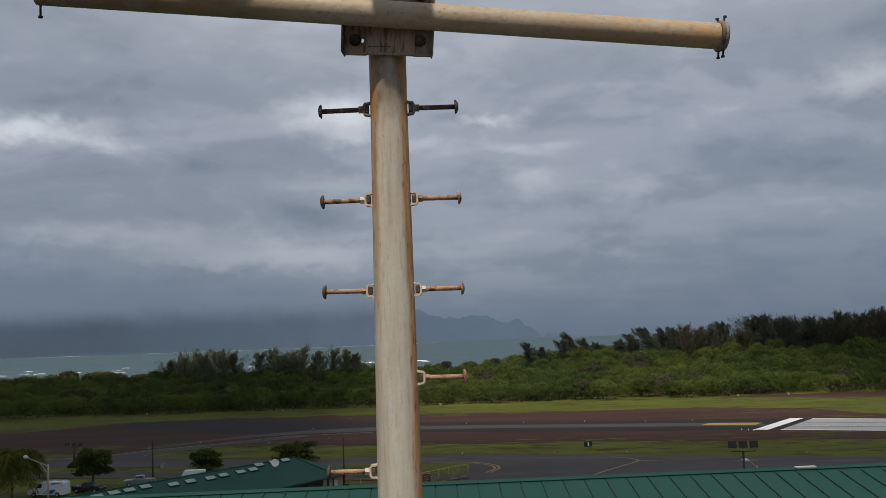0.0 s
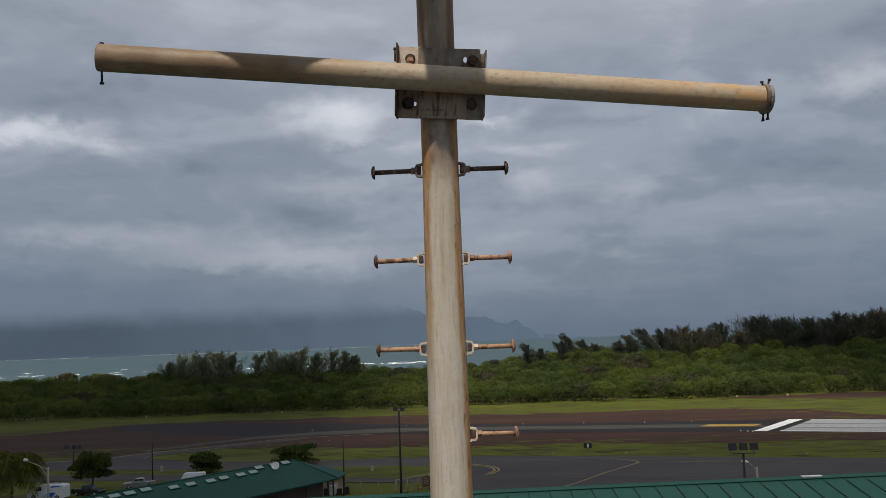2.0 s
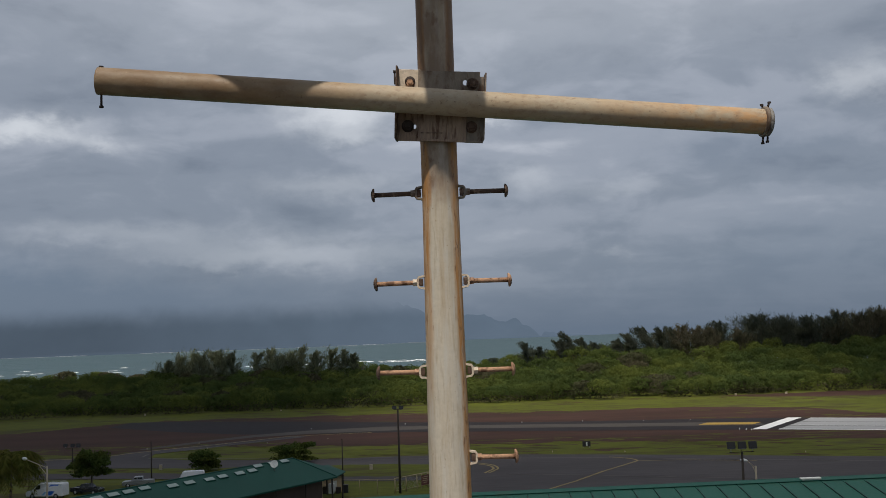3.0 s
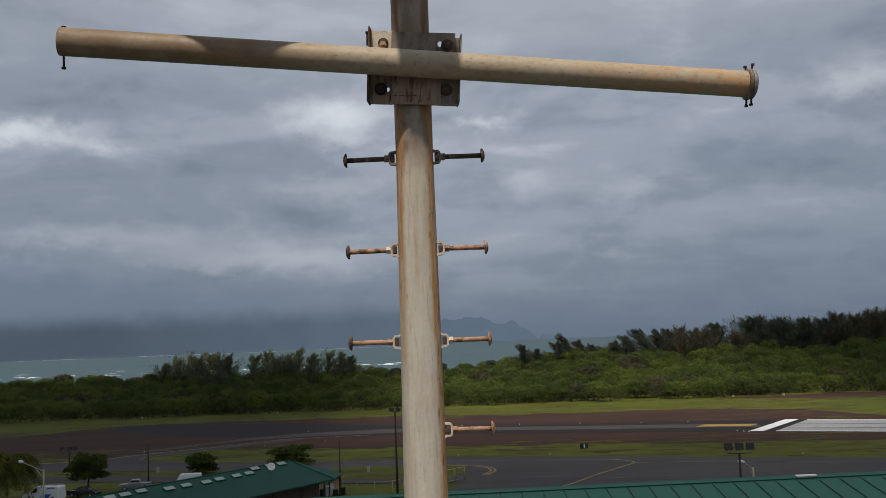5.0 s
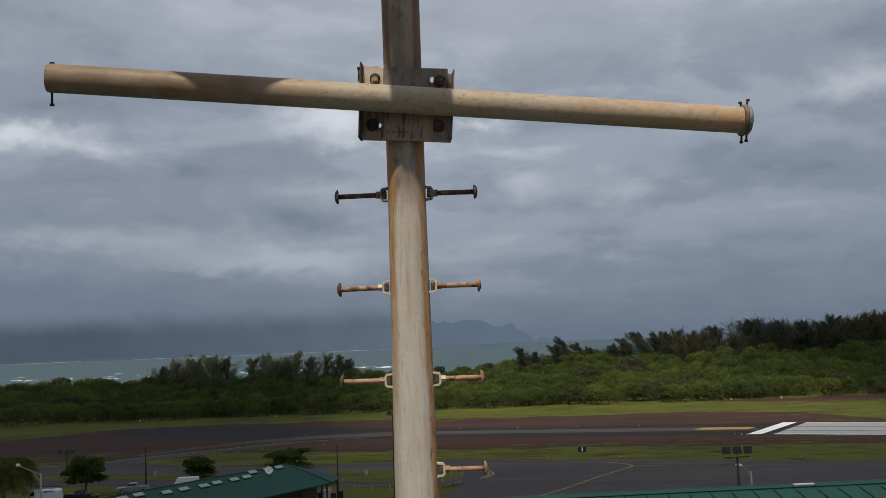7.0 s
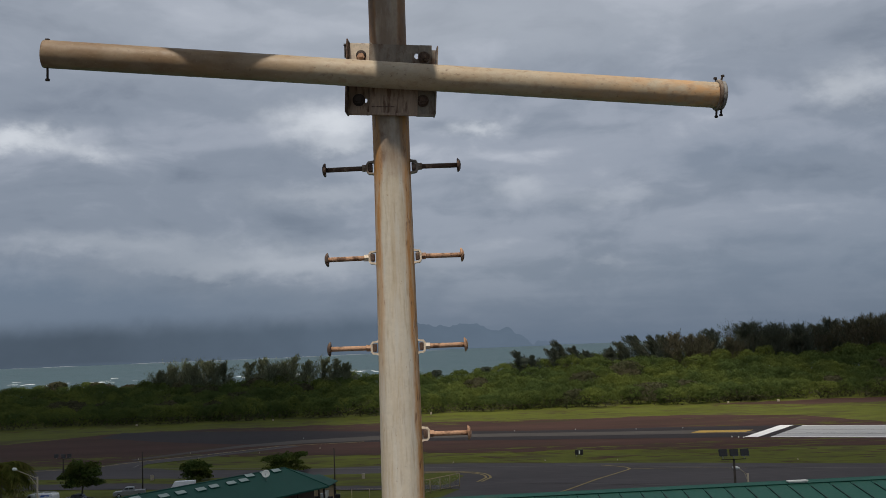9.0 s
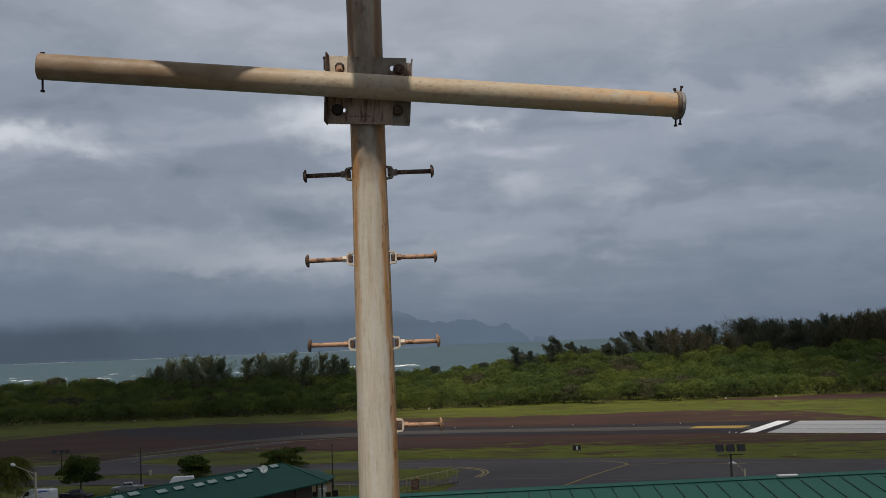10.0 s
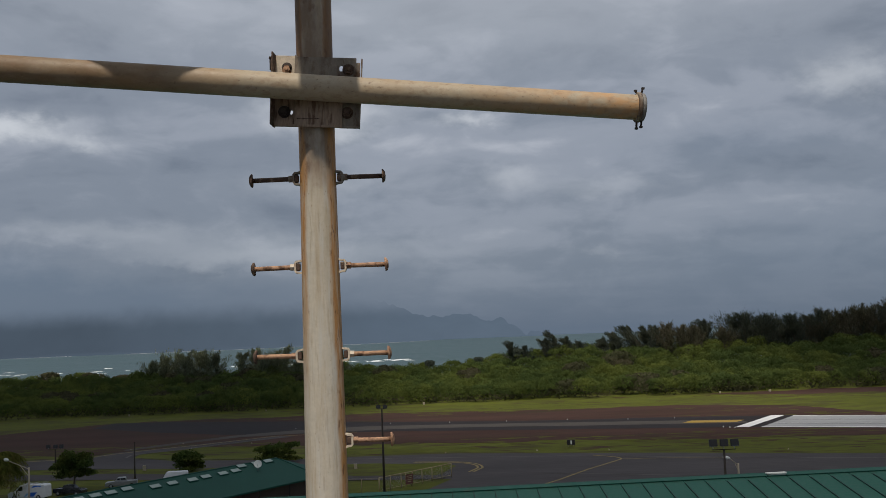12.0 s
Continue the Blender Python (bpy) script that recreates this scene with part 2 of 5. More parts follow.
def far_haze_glow(name, colour, z0, z1):
    """Distant land as emission in its haze colour, dissolving upwards into cloud."""
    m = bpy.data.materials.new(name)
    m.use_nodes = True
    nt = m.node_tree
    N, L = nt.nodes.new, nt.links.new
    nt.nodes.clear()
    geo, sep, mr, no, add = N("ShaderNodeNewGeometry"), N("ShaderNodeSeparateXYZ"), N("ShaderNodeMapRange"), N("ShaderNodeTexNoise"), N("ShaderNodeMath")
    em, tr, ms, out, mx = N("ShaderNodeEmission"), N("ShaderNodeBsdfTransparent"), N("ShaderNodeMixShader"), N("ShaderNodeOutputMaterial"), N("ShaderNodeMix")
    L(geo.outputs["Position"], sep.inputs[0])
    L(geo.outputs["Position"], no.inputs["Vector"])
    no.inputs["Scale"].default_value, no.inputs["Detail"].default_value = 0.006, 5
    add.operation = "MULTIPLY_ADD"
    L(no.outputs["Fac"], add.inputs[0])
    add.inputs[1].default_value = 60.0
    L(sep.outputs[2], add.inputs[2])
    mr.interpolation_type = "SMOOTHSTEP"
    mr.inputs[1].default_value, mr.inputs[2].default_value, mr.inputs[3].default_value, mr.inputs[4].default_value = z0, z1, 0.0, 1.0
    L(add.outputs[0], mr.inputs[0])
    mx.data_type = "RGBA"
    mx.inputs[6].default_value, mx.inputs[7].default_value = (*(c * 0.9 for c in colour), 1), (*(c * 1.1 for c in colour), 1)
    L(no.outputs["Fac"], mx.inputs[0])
    # the haze glow gets brighter from left to right
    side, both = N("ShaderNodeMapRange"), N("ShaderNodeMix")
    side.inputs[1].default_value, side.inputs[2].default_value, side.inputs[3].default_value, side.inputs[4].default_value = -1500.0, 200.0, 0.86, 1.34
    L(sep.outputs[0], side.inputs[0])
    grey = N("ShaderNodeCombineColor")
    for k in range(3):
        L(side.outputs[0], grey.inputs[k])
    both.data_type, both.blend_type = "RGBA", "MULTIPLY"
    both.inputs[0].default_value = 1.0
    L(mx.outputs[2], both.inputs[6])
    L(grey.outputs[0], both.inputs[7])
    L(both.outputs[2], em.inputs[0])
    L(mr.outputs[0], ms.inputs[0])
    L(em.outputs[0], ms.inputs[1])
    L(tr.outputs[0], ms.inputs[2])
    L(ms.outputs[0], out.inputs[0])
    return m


M_POLE = painted_steel("weathered_cream_paint_shaft", True)
M_ARM = painted_steel("weathered_cream_paint", False)
M_PLATE = material("grey_cream_plate", (0.215, 0.178, 0.140), 0.7, 0.0, 0.35, 9, 60, 0.3, dirt=(0.085, 0.042, 0.022), dirt_at=0.50, stretch=(1.6, 1, 0.7))
M_PLATE_LOW = material("rust_run_and_shade_plate", (0.300, 0.215, 0.155), 0.7, 0.0, 0.35, 10, 60, 0.3, dirt=(0.075, 0.034, 0.018), dirt_at=0.50, stretch=(2.4, 1, 0.45))
M_RUST = material("rusty_painted_bolt", (0.40, 0.235, 0.145), 0.75, 0.05, 0.40, 24, 120, 0.3, dirt=(0.085, 0.038, 0.02), dirt_at=0.50)
M_CREAM = material("cream_painted_clip", (0.55, 0.46, 0.36), 0.6, 0.0, 0.2, 30, 120, 0.2, dirt=(0.22, 0.10, 0.04), dirt_at=0.58)
M_IRON = material("dark_rusted_iron", (0.045, 0.032, 0.026), 0.8, 0.2, 0.4, 30, 150, 0.3)
M_GALV = material("dull_galvanised_steel", (0.36, 0.37, 0.36), 0.5, 0.6, 0.2, 20, 90, 0.1)
M_GRASS = material("rough_mown_grass", (0.088, 0.098, 0.015), 0.95, 0, 0.45, 0.06, 0.7, 0.0, dirt=(0.058, 0.050, 0.022), dirt_at=0.52, stretch=(0.4, 1.1, 1), spec=0.1)
M_DIRT = material("red_brown_soil", (0.057, 0.031, 0.024), 0.95, 0, 0.45, 0.05, 0.6, 0.0, dirt=(0.046, 0.038, 0.018), dirt_at=0.56, stretch=(0.25, 1.6, 1), spec=0.1)
M_ASPHALT = material("worn_asphalt", (0.064, 0.057, 0.058), 0.9, 0, 0.45, 0.05, 0.7, 0.0, stretch=(0.25, 1.5, 1), spec=0.2)
M_ASPHALT_DARK = material("dark_asphalt_shoulder", (0.022, 0.018, 0.019), 0.9, 0, 0.2, 0.04, 1.1, 0.0, stretch=(0.3, 1.5, 1), spec=0.2)
M_OLDGREY = material("old_grey_pavement", (0.068, 0.060, 0.053), 0.9, 0, 0.25, 0.06, 1.2, 0.0, spec=0.2)
M_CONCRETE = material("pale_runway_concrete", (0.34, 0.345, 0.35), 0.8, 0, 0.12, 0.05, 1.0, 0.0, stretch=(0.2, 2, 1), spec=0.2)
M_WHITE = material("white_runway_paint", (0.80, 0.80, 0.79), 0.7, 0, 0.06, 0.4, 5, 0.0, spec=0.3)
M_YELLOW = material("yellow_pavement_paint", (0.36, 0.23, 0.04), 0.7, 0, 0.25, 0.4, 3, 0.0, spec=0.3)
M_YELLOW_FAINT = material("worn_yellow_line", (0.27, 0.21, 0.09), 0.8, 0, 0.3, 0.3, 3, 0.0, spec=0.2)
M_LINE_FAINT = material("worn_pale_line", (0.115, 0.105, 0.095), 0.8, 0, 0.3, 0.3, 3, 0.0, spec=0.2)
M_ROOF = material("green_painted_roof_metal", (0.016, 0.082, 0.062), 0.6, 0.0, 0.2, 0.8, 14, 0.05, dirt=(0.032, 0.075, 0.05), dirt_at=0.58, spec=0.2)
M_SEAM = material("dark_green_roof_seam", (0.010, 0.034, 0.028), 0.6, 0.0, 0.2, 2, 20, 0.05)
M_TRIM = material("white_metal_trim", (0.66, 0.68, 0.64), 0.5, 0, 0.1, 3, 30, 0.05)
M_SCRUB = leaves("scrub_leaves", (0.080, 0.112, 0.036), 0.20, (0.150, 0.176, 0.044), 0.055, 0.45)
M_SCRUB_DRY = leaves("scrub_twigs", (0.074, 0.078, 0.042), 0.3, (0.098, 0.090, 0.054), 0.06)
M_PINE = leaves("ironwood_needles", (0.084, 0.100, 0.078), 0.35, (0.110, 0.118, 0.080), 0.10, 0.5)
M_PINE_GREY = leaves("grey_green_ironwood_needles", (0.165, 0.190, 0.120), 0.35, (0.190, 0.200, 0.120), 0.12, 0.5)
M_PINE_DRY = leaves("dry_ironwood_needles", (0.140, 0.126, 0.084), 0.35, (0.116, 0.118, 0.074), 0.12, 0.5)
M_BARK = material("grey_brown_bark", (0.11, 0.085, 0.065), 0.95, 0, 0.3, 2, 20, 0.2)
M_DECKSLAB = material("dark_bitumen_deck", (0.055, 0.055, 0.055), 0.85, 0, 0.15, 1.2, 30, 0.15)
M_WALL = material("brown_plaster_wall", (0.22, 0.19, 0.15), 0.85, 0, 0.12, 0.6, 20, 0.1)


def sea_material():
    m = material("grey_green_sea", (0.031, 0.068, 0.077), 0.5, 0, 0.30, 0.006, 0.05, 0.0, stretch=(0.35, 1.6, 1), spec=0.5)
    nt = m.node_tree
    N, L = nt.nodes.new, nt.links.new
    tc, no, bp = N("ShaderNodeTexCoord"), N("ShaderNodeTexNoise"), N("ShaderNodeBump")
    no.inputs["Scale"].default_value, no.inputs["Detail"].default_value = 0.09, 5
    L(tc.outputs["Object"], no.inputs["Vector"])
    L(no.outputs["Fac"], bp.inputs["Height"])
    bp.inputs["Strength"].default_value, bp.inputs["Distance"].default_value = 0.8, 3.0
    L(bp.outputs[0], nt.nodes["Principled BSDF"].inputs["Normal"])
    return m


M_SEA = sea_material()
# far foam with the distance haze put into its base colour
M_FARFOAM = material("pale_hazy_surf", (0.20, 0.225, 0.25), 0.9, 0, 0.2, 0.01, 0.1, 0.0)
M_FOAM = material("white_surf", (0.85, 0.87, 0.87), 0.9, 0, 0.1, 0.05, 1, 0.0)


def cloud_material():
    """Added shading sheet: thick cloud on one side of the field, thinner over the far thicket on the other."""
    m = bpy.data.materials.new("grey_cloud")
    m.use_nodes = True
    nt = m.node_tree
    N, L = nt.nodes.new, nt.links.new
    nt.nodes.clear()
    tc, no, sep = N("ShaderNodeTexCoord"), N("ShaderNodeTexNoise"), N("ShaderNodeSeparateXYZ")
    dif, tr, ms, out = N("ShaderNodeBsdfTranslucent"), N("ShaderNodeBsdfTransparent"), N("ShaderNodeMixShader"), N("ShaderNodeOutputMaterial")
    no.inputs["Scale"].default_value, no.inputs["Detail"].default_value = 0.011, 4
    L(tc.outputs["Object"], no.inputs["Vector"])
    L(tc.outputs["Object"], sep.inputs[0])

    def mr(v, a, c, lo, hi):
        n = N("ShaderNodeMapRange")
        n.interpolation_type = "SMOOTHSTEP"
        n.inputs[1].default_value, n.inputs[2].default_value, n.inputs[3].default_value, n.inputs[4].default_value = a, c, lo, hi
        L(v, n.inputs[0])
        return n.outputs[0]

    def calc(op, a, c):
        n = N("ShaderNodeMath")
        n.operation, n.use_clamp = op, True
        for k, v in enumerate((a, c)):
            if isinstance(v, float):
                n.inputs[k].default_value = v
            else:
                L(v, n.inputs[k])
        return n.outputs[0]

    # opacity set by ground area, so sun reaches only chosen parts of the field
    side, far = mr(sep.outputs[0], CLOUD_X0, CLOUD_X1, 0.0, 1.0), mr(sep.outputs[1], CLOUD_Y0, CLOUD_Y1, 0.12, 1.0)
    side = calc("MULTIPLY", side, mr(sep.outputs[0], CLOUD_DX + 110.0, CLOUD_DX + 175.0, 1.0, 0.3))
    thin = calc("MULTIPLY", calc("MULTIPLY", side, far), mr(no.outputs["Fac"], 0.32, 0.70, 1.0, 0.65))
    beyond = calc("MULTIPLY", mr(sep.outputs[1], CLOUD_DY + 482.0, CLOUD_DY + 498.0, 0.0, 0.9), mr(sep.outputs[0], CLOUD_DX + 60.0, CLOUD_DX + 130.0, 1.0, 0.25))
    thin = calc("MAXIMUM", thin, beyond)
    dif.inputs[0].default_value = (0.52, 0.52, 0.52, 1)
    L(calc("SUBTRACT", 1.0, thin), ms.inputs[0])
    L(tr.outputs[0], ms.inputs[1])
    L(dif.outputs[0], ms.inputs[2])
    L(ms.outputs[0], out.inputs[0])
    return m


CLOUD_UP = 600.0
CLOUD_DX = math.sin(radians(SUN_AZ)) * CLOUD_UP / math.tan(radians(SUN_ELEV))
CLOUD_DY = -math.cos(radians(SUN_AZ)) * CLOUD_UP / math.tan(radians(SUN_ELEV))
CLOUD_X0, CLOUD_X1 = CLOUD_DX - 55.0, CLOUD_DX + 5.0
CLOUD_Y0, CLOUD_Y1 = CLOUD_DY + 170.0, CLOUD_DY + 345.0


# ---- mesh helpers ----
def mesh_object(name, bm, mat, parent=None):
    me = bpy.data.meshes.new(name)
    bm.normal_update()
    bm.to_mesh(me)
    bm.free()
    me.materials.append(mat)
    ob = new(name, me)
    ob.parent = parent
    return ob


def part(name, bm, mat, parent, label=""):
    ob = mesh_object(name, bm, mat, parent)
    return tagged(ob, label) if label else ob


def share(ob, name, parent, m):
    """Another piece on the same mesh."""
    o = new(name, ob.data)
    o.parent, o.matrix_basis = parent, m
    return o


def thing(name, m, label, category, group="", kind=""):
    e = new(name)
    e.empty_display_size = 0.3
    e.matrix_basis = m
    return tagged(e, label, category, group, kind)


def box(bm, c, s, rot=None, bevel=0.0):
    r = bmesh.ops.create_cube(bm, size=1.0, matrix=Matrix.Translation(c) @ (rot or Matrix.Identity(4)) @ Matrix.Diagonal((*s, 1)))
    if bevel:
        es = {e for v in r["verts"] for e in v.link_edges}
        bmesh.ops.bevel(bm, geom=list(es), offset=bevel, segments=2, affect="EDGES", profile=0.6)
    return bm


def tube(bm, p0, p1, r0, r1=None, n=12, caps=True, smooth=True):
    p0, p1 = Vector(p0), Vector(p1)
    r1 = r0 if r1 is None else r1
    q = (p1 - p0).to_track_quat("Z", "Y")
    rings = []
    for p, r in ((p0, r0), (p1, r1)):
        rings.append([bm.verts.new(p + q @ Vector((r * math.cos(2 * math.pi * i / n), r * math.sin(2 * math.pi * i / n), 0))) for i in range(n)])
    for i in range(n):
        f = bm.faces.new((rings[0][i], rings[0][(i + 1) % n], rings[1][(i + 1) % n], rings[1][i]))
        f.smooth = smooth
    if caps:
        bm.faces.new(rings[0][::-1])
        bm.faces.new(rings[1])
    return bm


def lathe(bm, p0, axis, profile, n=24):
    """Rings of (distance along the axis, radius)."""
    p0, axis = Vector(p0), Vector(axis).normalized()
    q = axis.to_track_quat("Z", "Y")
    rings = []
    for d, r in profile:
        rings.append([bm.verts.new(p0 + axis * d + q @ Vector((r * math.cos(2 * math.pi * i / n), r * math.sin(2 * math.pi * i / n), 0))) for i in range(n)])
    for a, b in zip(rings, rings[1:]):
        for i in range(n):
            bm.faces.new((a[i], a[(i + 1) % n], b[(i + 1) % n], b[i])).smooth = True
    if profile[0][1] > 0:
        bm.faces.new(rings[0][::-1])
    if profile[-1][1] > 0:
        bm.faces.new(rings[-1])
    return bm


def flat_sheet(name, pts, z, mat, label, category="ground", kind="structure", cell=0):
    """A level sheet with the outline pts."""
    bm = bmesh.new()
    bm.faces.new([bm.verts.new((x, y, z)) for x, y in pts])
    bmesh.ops.recalc_face_normals(bm, faces=bm.faces[:])
    if bm.faces[0].normal.z < 0:
        bmesh.ops.reverse_faces(bm, faces=bm.faces[:])
    bmesh.ops.triangulate(bm, faces=bm.faces[:])
    ob = mesh_object(name, bm, mat)
    return tagged(ob, label, category, "", kind)


def ragged(pts, step, amp, seed):
    """The outline with its long edges broken up unevenly."""
    rng = random.Random(seed)
    out = []
    for (x0, y0), (x1, y1) in zip(pts, pts[1:] + pts[:1]):
        n = max(1, int(math.hypot(x1 - x0, y1 - y0) / step))
        for i in range(n):
            k = i / n
            j = 0 if i == 0 else 1
            out.append((x0 + (x1 - x0) * k + j * rng.uniform(-1, 1) * amp * 0.3, y0 + (y1 - y0) * k + j * rng.uniform(-1, 1) * amp))
    return out


def strip(name, pts, width, z, mat, label, category="line"):
    """A painted line along pts."""
    bm = bmesh.new()
    left, right = [], []
    for i, (x, y) in enumerate(pts):
        a, b = pts[max(0, i - 1)], pts[min(len(pts) - 1, i + 1)]
        t = Vector((b[0] - a[0], b[1] - a[1])).normalized()
        left.append(bm.verts.new((x - t.y * width / 2, y + t.x * width / 2, z)))
        right.append(bm.verts.new((x + t.y * width / 2, y - t.x * width / 2, z)))
    for i in range(len(pts) - 1):
        bm.faces.new((right[i], right[i + 1], left[i + 1], left[i]))
    return tagged(mesh_object(name, bm, mat), label, category, "", "structure")


def curve(a, b, c, n=10):
    return [tuple((1 - k) ** 2 * p + 2 * k * (1 - k) * q + k * k * r for p, q, r in zip(a, b, c)) for k in (i / n for i in range(n + 1))]


# ---- ground, pavements, sea ----
def build_ground():
    bm = bmesh.new()
    xs = [-2400, -900, -400, -200, 0, 200, 400, 900, 2400]
    ys = [(-600, 0), (0, 0), (300, 0), (600, 0), (700, -1.5), (760, -5.5), (800, -9)]
    grid = [[bm.verts.new((x, y, z)) for x in xs] for y, z in ys]
    for a, b in zip(grid, grid[1:]):
        for i in range(len(xs) - 1):
            bm.faces.new((a[i], a[i + 1], b[i + 1], b[i]))
    tagged(mesh_object("ground", bm, M_GRASS), "rough green and yellow airfield grass with bare patches", "ground", "", "structure")
    bm = bmesh.new()
    rows = [[bm.verts.new((x, y, -4.0)) for x in (-3200, -1000, 0, 1000, 3200)] for y in (640, 1200, 2400, 4900)]
    for a, b in zip(rows, rows[1:]):
        for i in range(4):
            bm.faces.new((a[i], a[i + 1], b[i + 1], b[i]))
    tagged(mesh_object("sea", bm, M_SEA), "grey green wind-ruffled sea reaching the horizon", "sea", "", "structure")
    # soil strips on both sides of the runway
    flat_sheet("soil_strip", ragged([(-190, 268), (-140, 300), (-115.5, 324.9), (-102, 338), (-76, 342), (-21, 339), (15, 331), (50, 325), (76, 325), (104, 309), (118, 272), (230, 246), (230, 170),
               (95.6, 222), (77, 226.5), (53, 228), (34, 235), (4, 239), (-15, 241), (-32, 246), (-58, 254), (-78, 243), (-100, 246), (-150, 244)], 4, 2.2, 3), 0.03, M_DIRT,
               "bare red brown soil beside the runway", "soil")
    # runway: dark shoulders, worn grey middle, pale concrete past the threshold
    far = [(-102, 339), (-84, 336), (-42, 319), (-11, 303), (21, 290.5), (42, 286), (59, 284), (80, 278.5), (89.2, 276.5)]
    near = [(71.6, 249.3), (52.4, 254.8), (38, 259.4), (19, 264.5), (-9.8, 273.4), (-35.5, 277), (-56, 283), (-80, 300), (-104, 322)]
    flat_sheet("runway_shoulder", far + near, 0.06, M_ASPHALT_DARK, "dark worn asphalt of the runway end", "runway")
    flat_sheet("runway_middle", [(-74, 252.5), (-63, 267.5), (-52, 279.5), (-38, 287.5), (-18, 291.5), (13, 285), (41, 277.7), (63.5, 271.8), (78, 268), (78, 258), (61.3, 263.0), (39, 268), (12.3, 275.8), (-10, 279.5), (-36, 277.5), (-50, 273.5), (-60, 264.5), (-72.5, 250)], 0.09, M_OLDGREY,
               "worn grey middle strip of the runway", "runway")
    ux, uy = 0.546, 0.838                      # across the runway
    vx, vy = 0.905, -0.425                     # along it
    a, b = Vector((77.0, 247.2)), Vector((94.2, 274.2))
    flat_sheet("runway_concrete", [tuple(a), tuple(b), tuple(b + Vector((vx, vy)) * 190), tuple(a + Vector((vx, vy)) * 190)], 0.07, M_CONCRETE, "pale weathered concrete runway", "runway")
    flat_sheet("runway_joint", [(72, 249.6), (89.6, 276.6), (94.4, 274.4), (77.2, 247.4)], 0.065, M_ASPHALT_DARK, "dark asphalt before the pale runway", "runway")
    flat_sheet("threshold_bar", [(71.6, 249.5), (74.6, 248.3), (92.2, 275.4), (89.0, 276.6)], 0.10, M_WHITE, "white painted threshold bar", "runway marking")
    for k, wd in ((0.035, 0.9), (0.965, 0.9), (0.36, 0.30)):
        p = a + (b - a) * k
        strip("runway_line", [tuple(p), tuple(p + Vector((vx, vy)) * 190)], wd, 0.10, M_WHITE, "white painted runway line", "runway marking")
    for k in (0.30, 0.63):
        p = a + (b - a) * k
        strip("runway_seam", [tuple(p), tuple(p + Vector((vx, vy)) * 190)], 0.55, 0.095, M_OLDGREY, "dark worn joint along the pale runway", "runway joint")
    flat_sheet("yellow_marking", [(62.7, 264.9), (66.1, 269.9), (78.9, 266.4), (75.3, 261.2)], 0.12, M_YELLOW, "worn yellow painted arrow before the threshold", "runway marking")
    # taxiway and its markings
    flat_sheet("taxiway", [(-170, 236), (-110, 236), (-78, 238), (-74, 247), (-66, 252), (-55, 262), (-40, 274), (-36, 270), (-50, 257), (-60, 247), (-67, 241), (-66.5, 234), (-56, 226), (-29, 219), (-14, 219.8), (4, 218.8), (26, 212), (47.5, 205), (67, 197.4), (82.5, 192), (200, 150),
               (160, 96), (20, 120), (-2, 168), (3, 181), (-16, 190), (-60, 214), (-110, 224), (-170, 222)], 0.05, M_ASPHALT, "smooth dark grey asphalt taxiway", "taxiway")
    flat_sheet("grass_island", ragged([(-60, 212), (-16.3, 207), (2.4, 203.5), (4.2, 198), (0.2, 186.5), (-13, 189), (-60, 206)], 2.5, 0.8, 5), 0.08, M_GRASS, "grass island beside the taxiway", "grass")
    flat_sheet("lane", [(-110, 216), (-60, 206.5), (-13, 188.5), (0.5, 186.2), (3.5, 183), (0.5, 181.5), (-14, 184), (-60, 198), (-110, 208)], 0.082, M_ASPHALT, "narrow asphalt service lane", "road")
    strip("taxi_line", [(-66, 232), (-14.7, 215.4), (25.7, 206.7), (79.6, 185.3), (150, 157)], 0.5, 0.09, M_LINE_FAINT, "worn pale taxiway edge line", "taxiway marking")
    strip("taxi_line", [(9.2, 186.8), (22.6, 182.1), (40.4, 174.8), (80, 158)], 0.35, 0.09, M_LINE_FAINT, "worn pale taxiway line", "taxiway marking")
    strip("taxi_line", [(14, 165), (20.7, 175.0), (27.0, 186.0)] + curve((27, 186), (34, 196.5), (35.2, 198.5), 5) + curve((35.2, 198.5), (36, 202), (31, 206), 6), 0.45, 0.095, M_YELLOW_FAINT, "worn yellow taxiway guide line", "taxiway marking")
    strip("taxi_line", [(35.2, 198.5), (44, 197.5), (56, 193)], 0.3, 0.093, M_YELLOW_FAINT, "faint yellow taxiway guide line", "taxiway marking")
    for w, o in ((0.45, 0.0), (0.45, 1.2)):
        strip("hold_line", [(-4, 205.5 + o), (3.5, 203.5 + o)] + curve((3.5, 203.5 + o), (8.6 + o * 0.7, 200.5 + o), (8.0 + o * 0.7, 194.0), 8) + [(6.2 + o * 0.7, 189.0)], w, 0.095, M_YELLOW_FAINT, "worn yellow curved edge line", "taxiway marking")
    strip("taxi_line", [(-110, 233), (-79, 236), (-74, 243), (-66, 251), (-57, 257), (-41.8, 272.0), (-20, 275.5)], 0.6, 0.10, M_YELLOW_FAINT, "worn yellow turn-off line", "taxiway marking")
    strip("taxi_line", [(-68.2, 235), (-68.5, 240), (-66, 243), (-61.0, 246.2), (-52.5, 256.4), (-38.3, 269.3)], 0.5, 0.10, M_LINE_FAINT, "worn pale turn-off line", "taxiway marking")


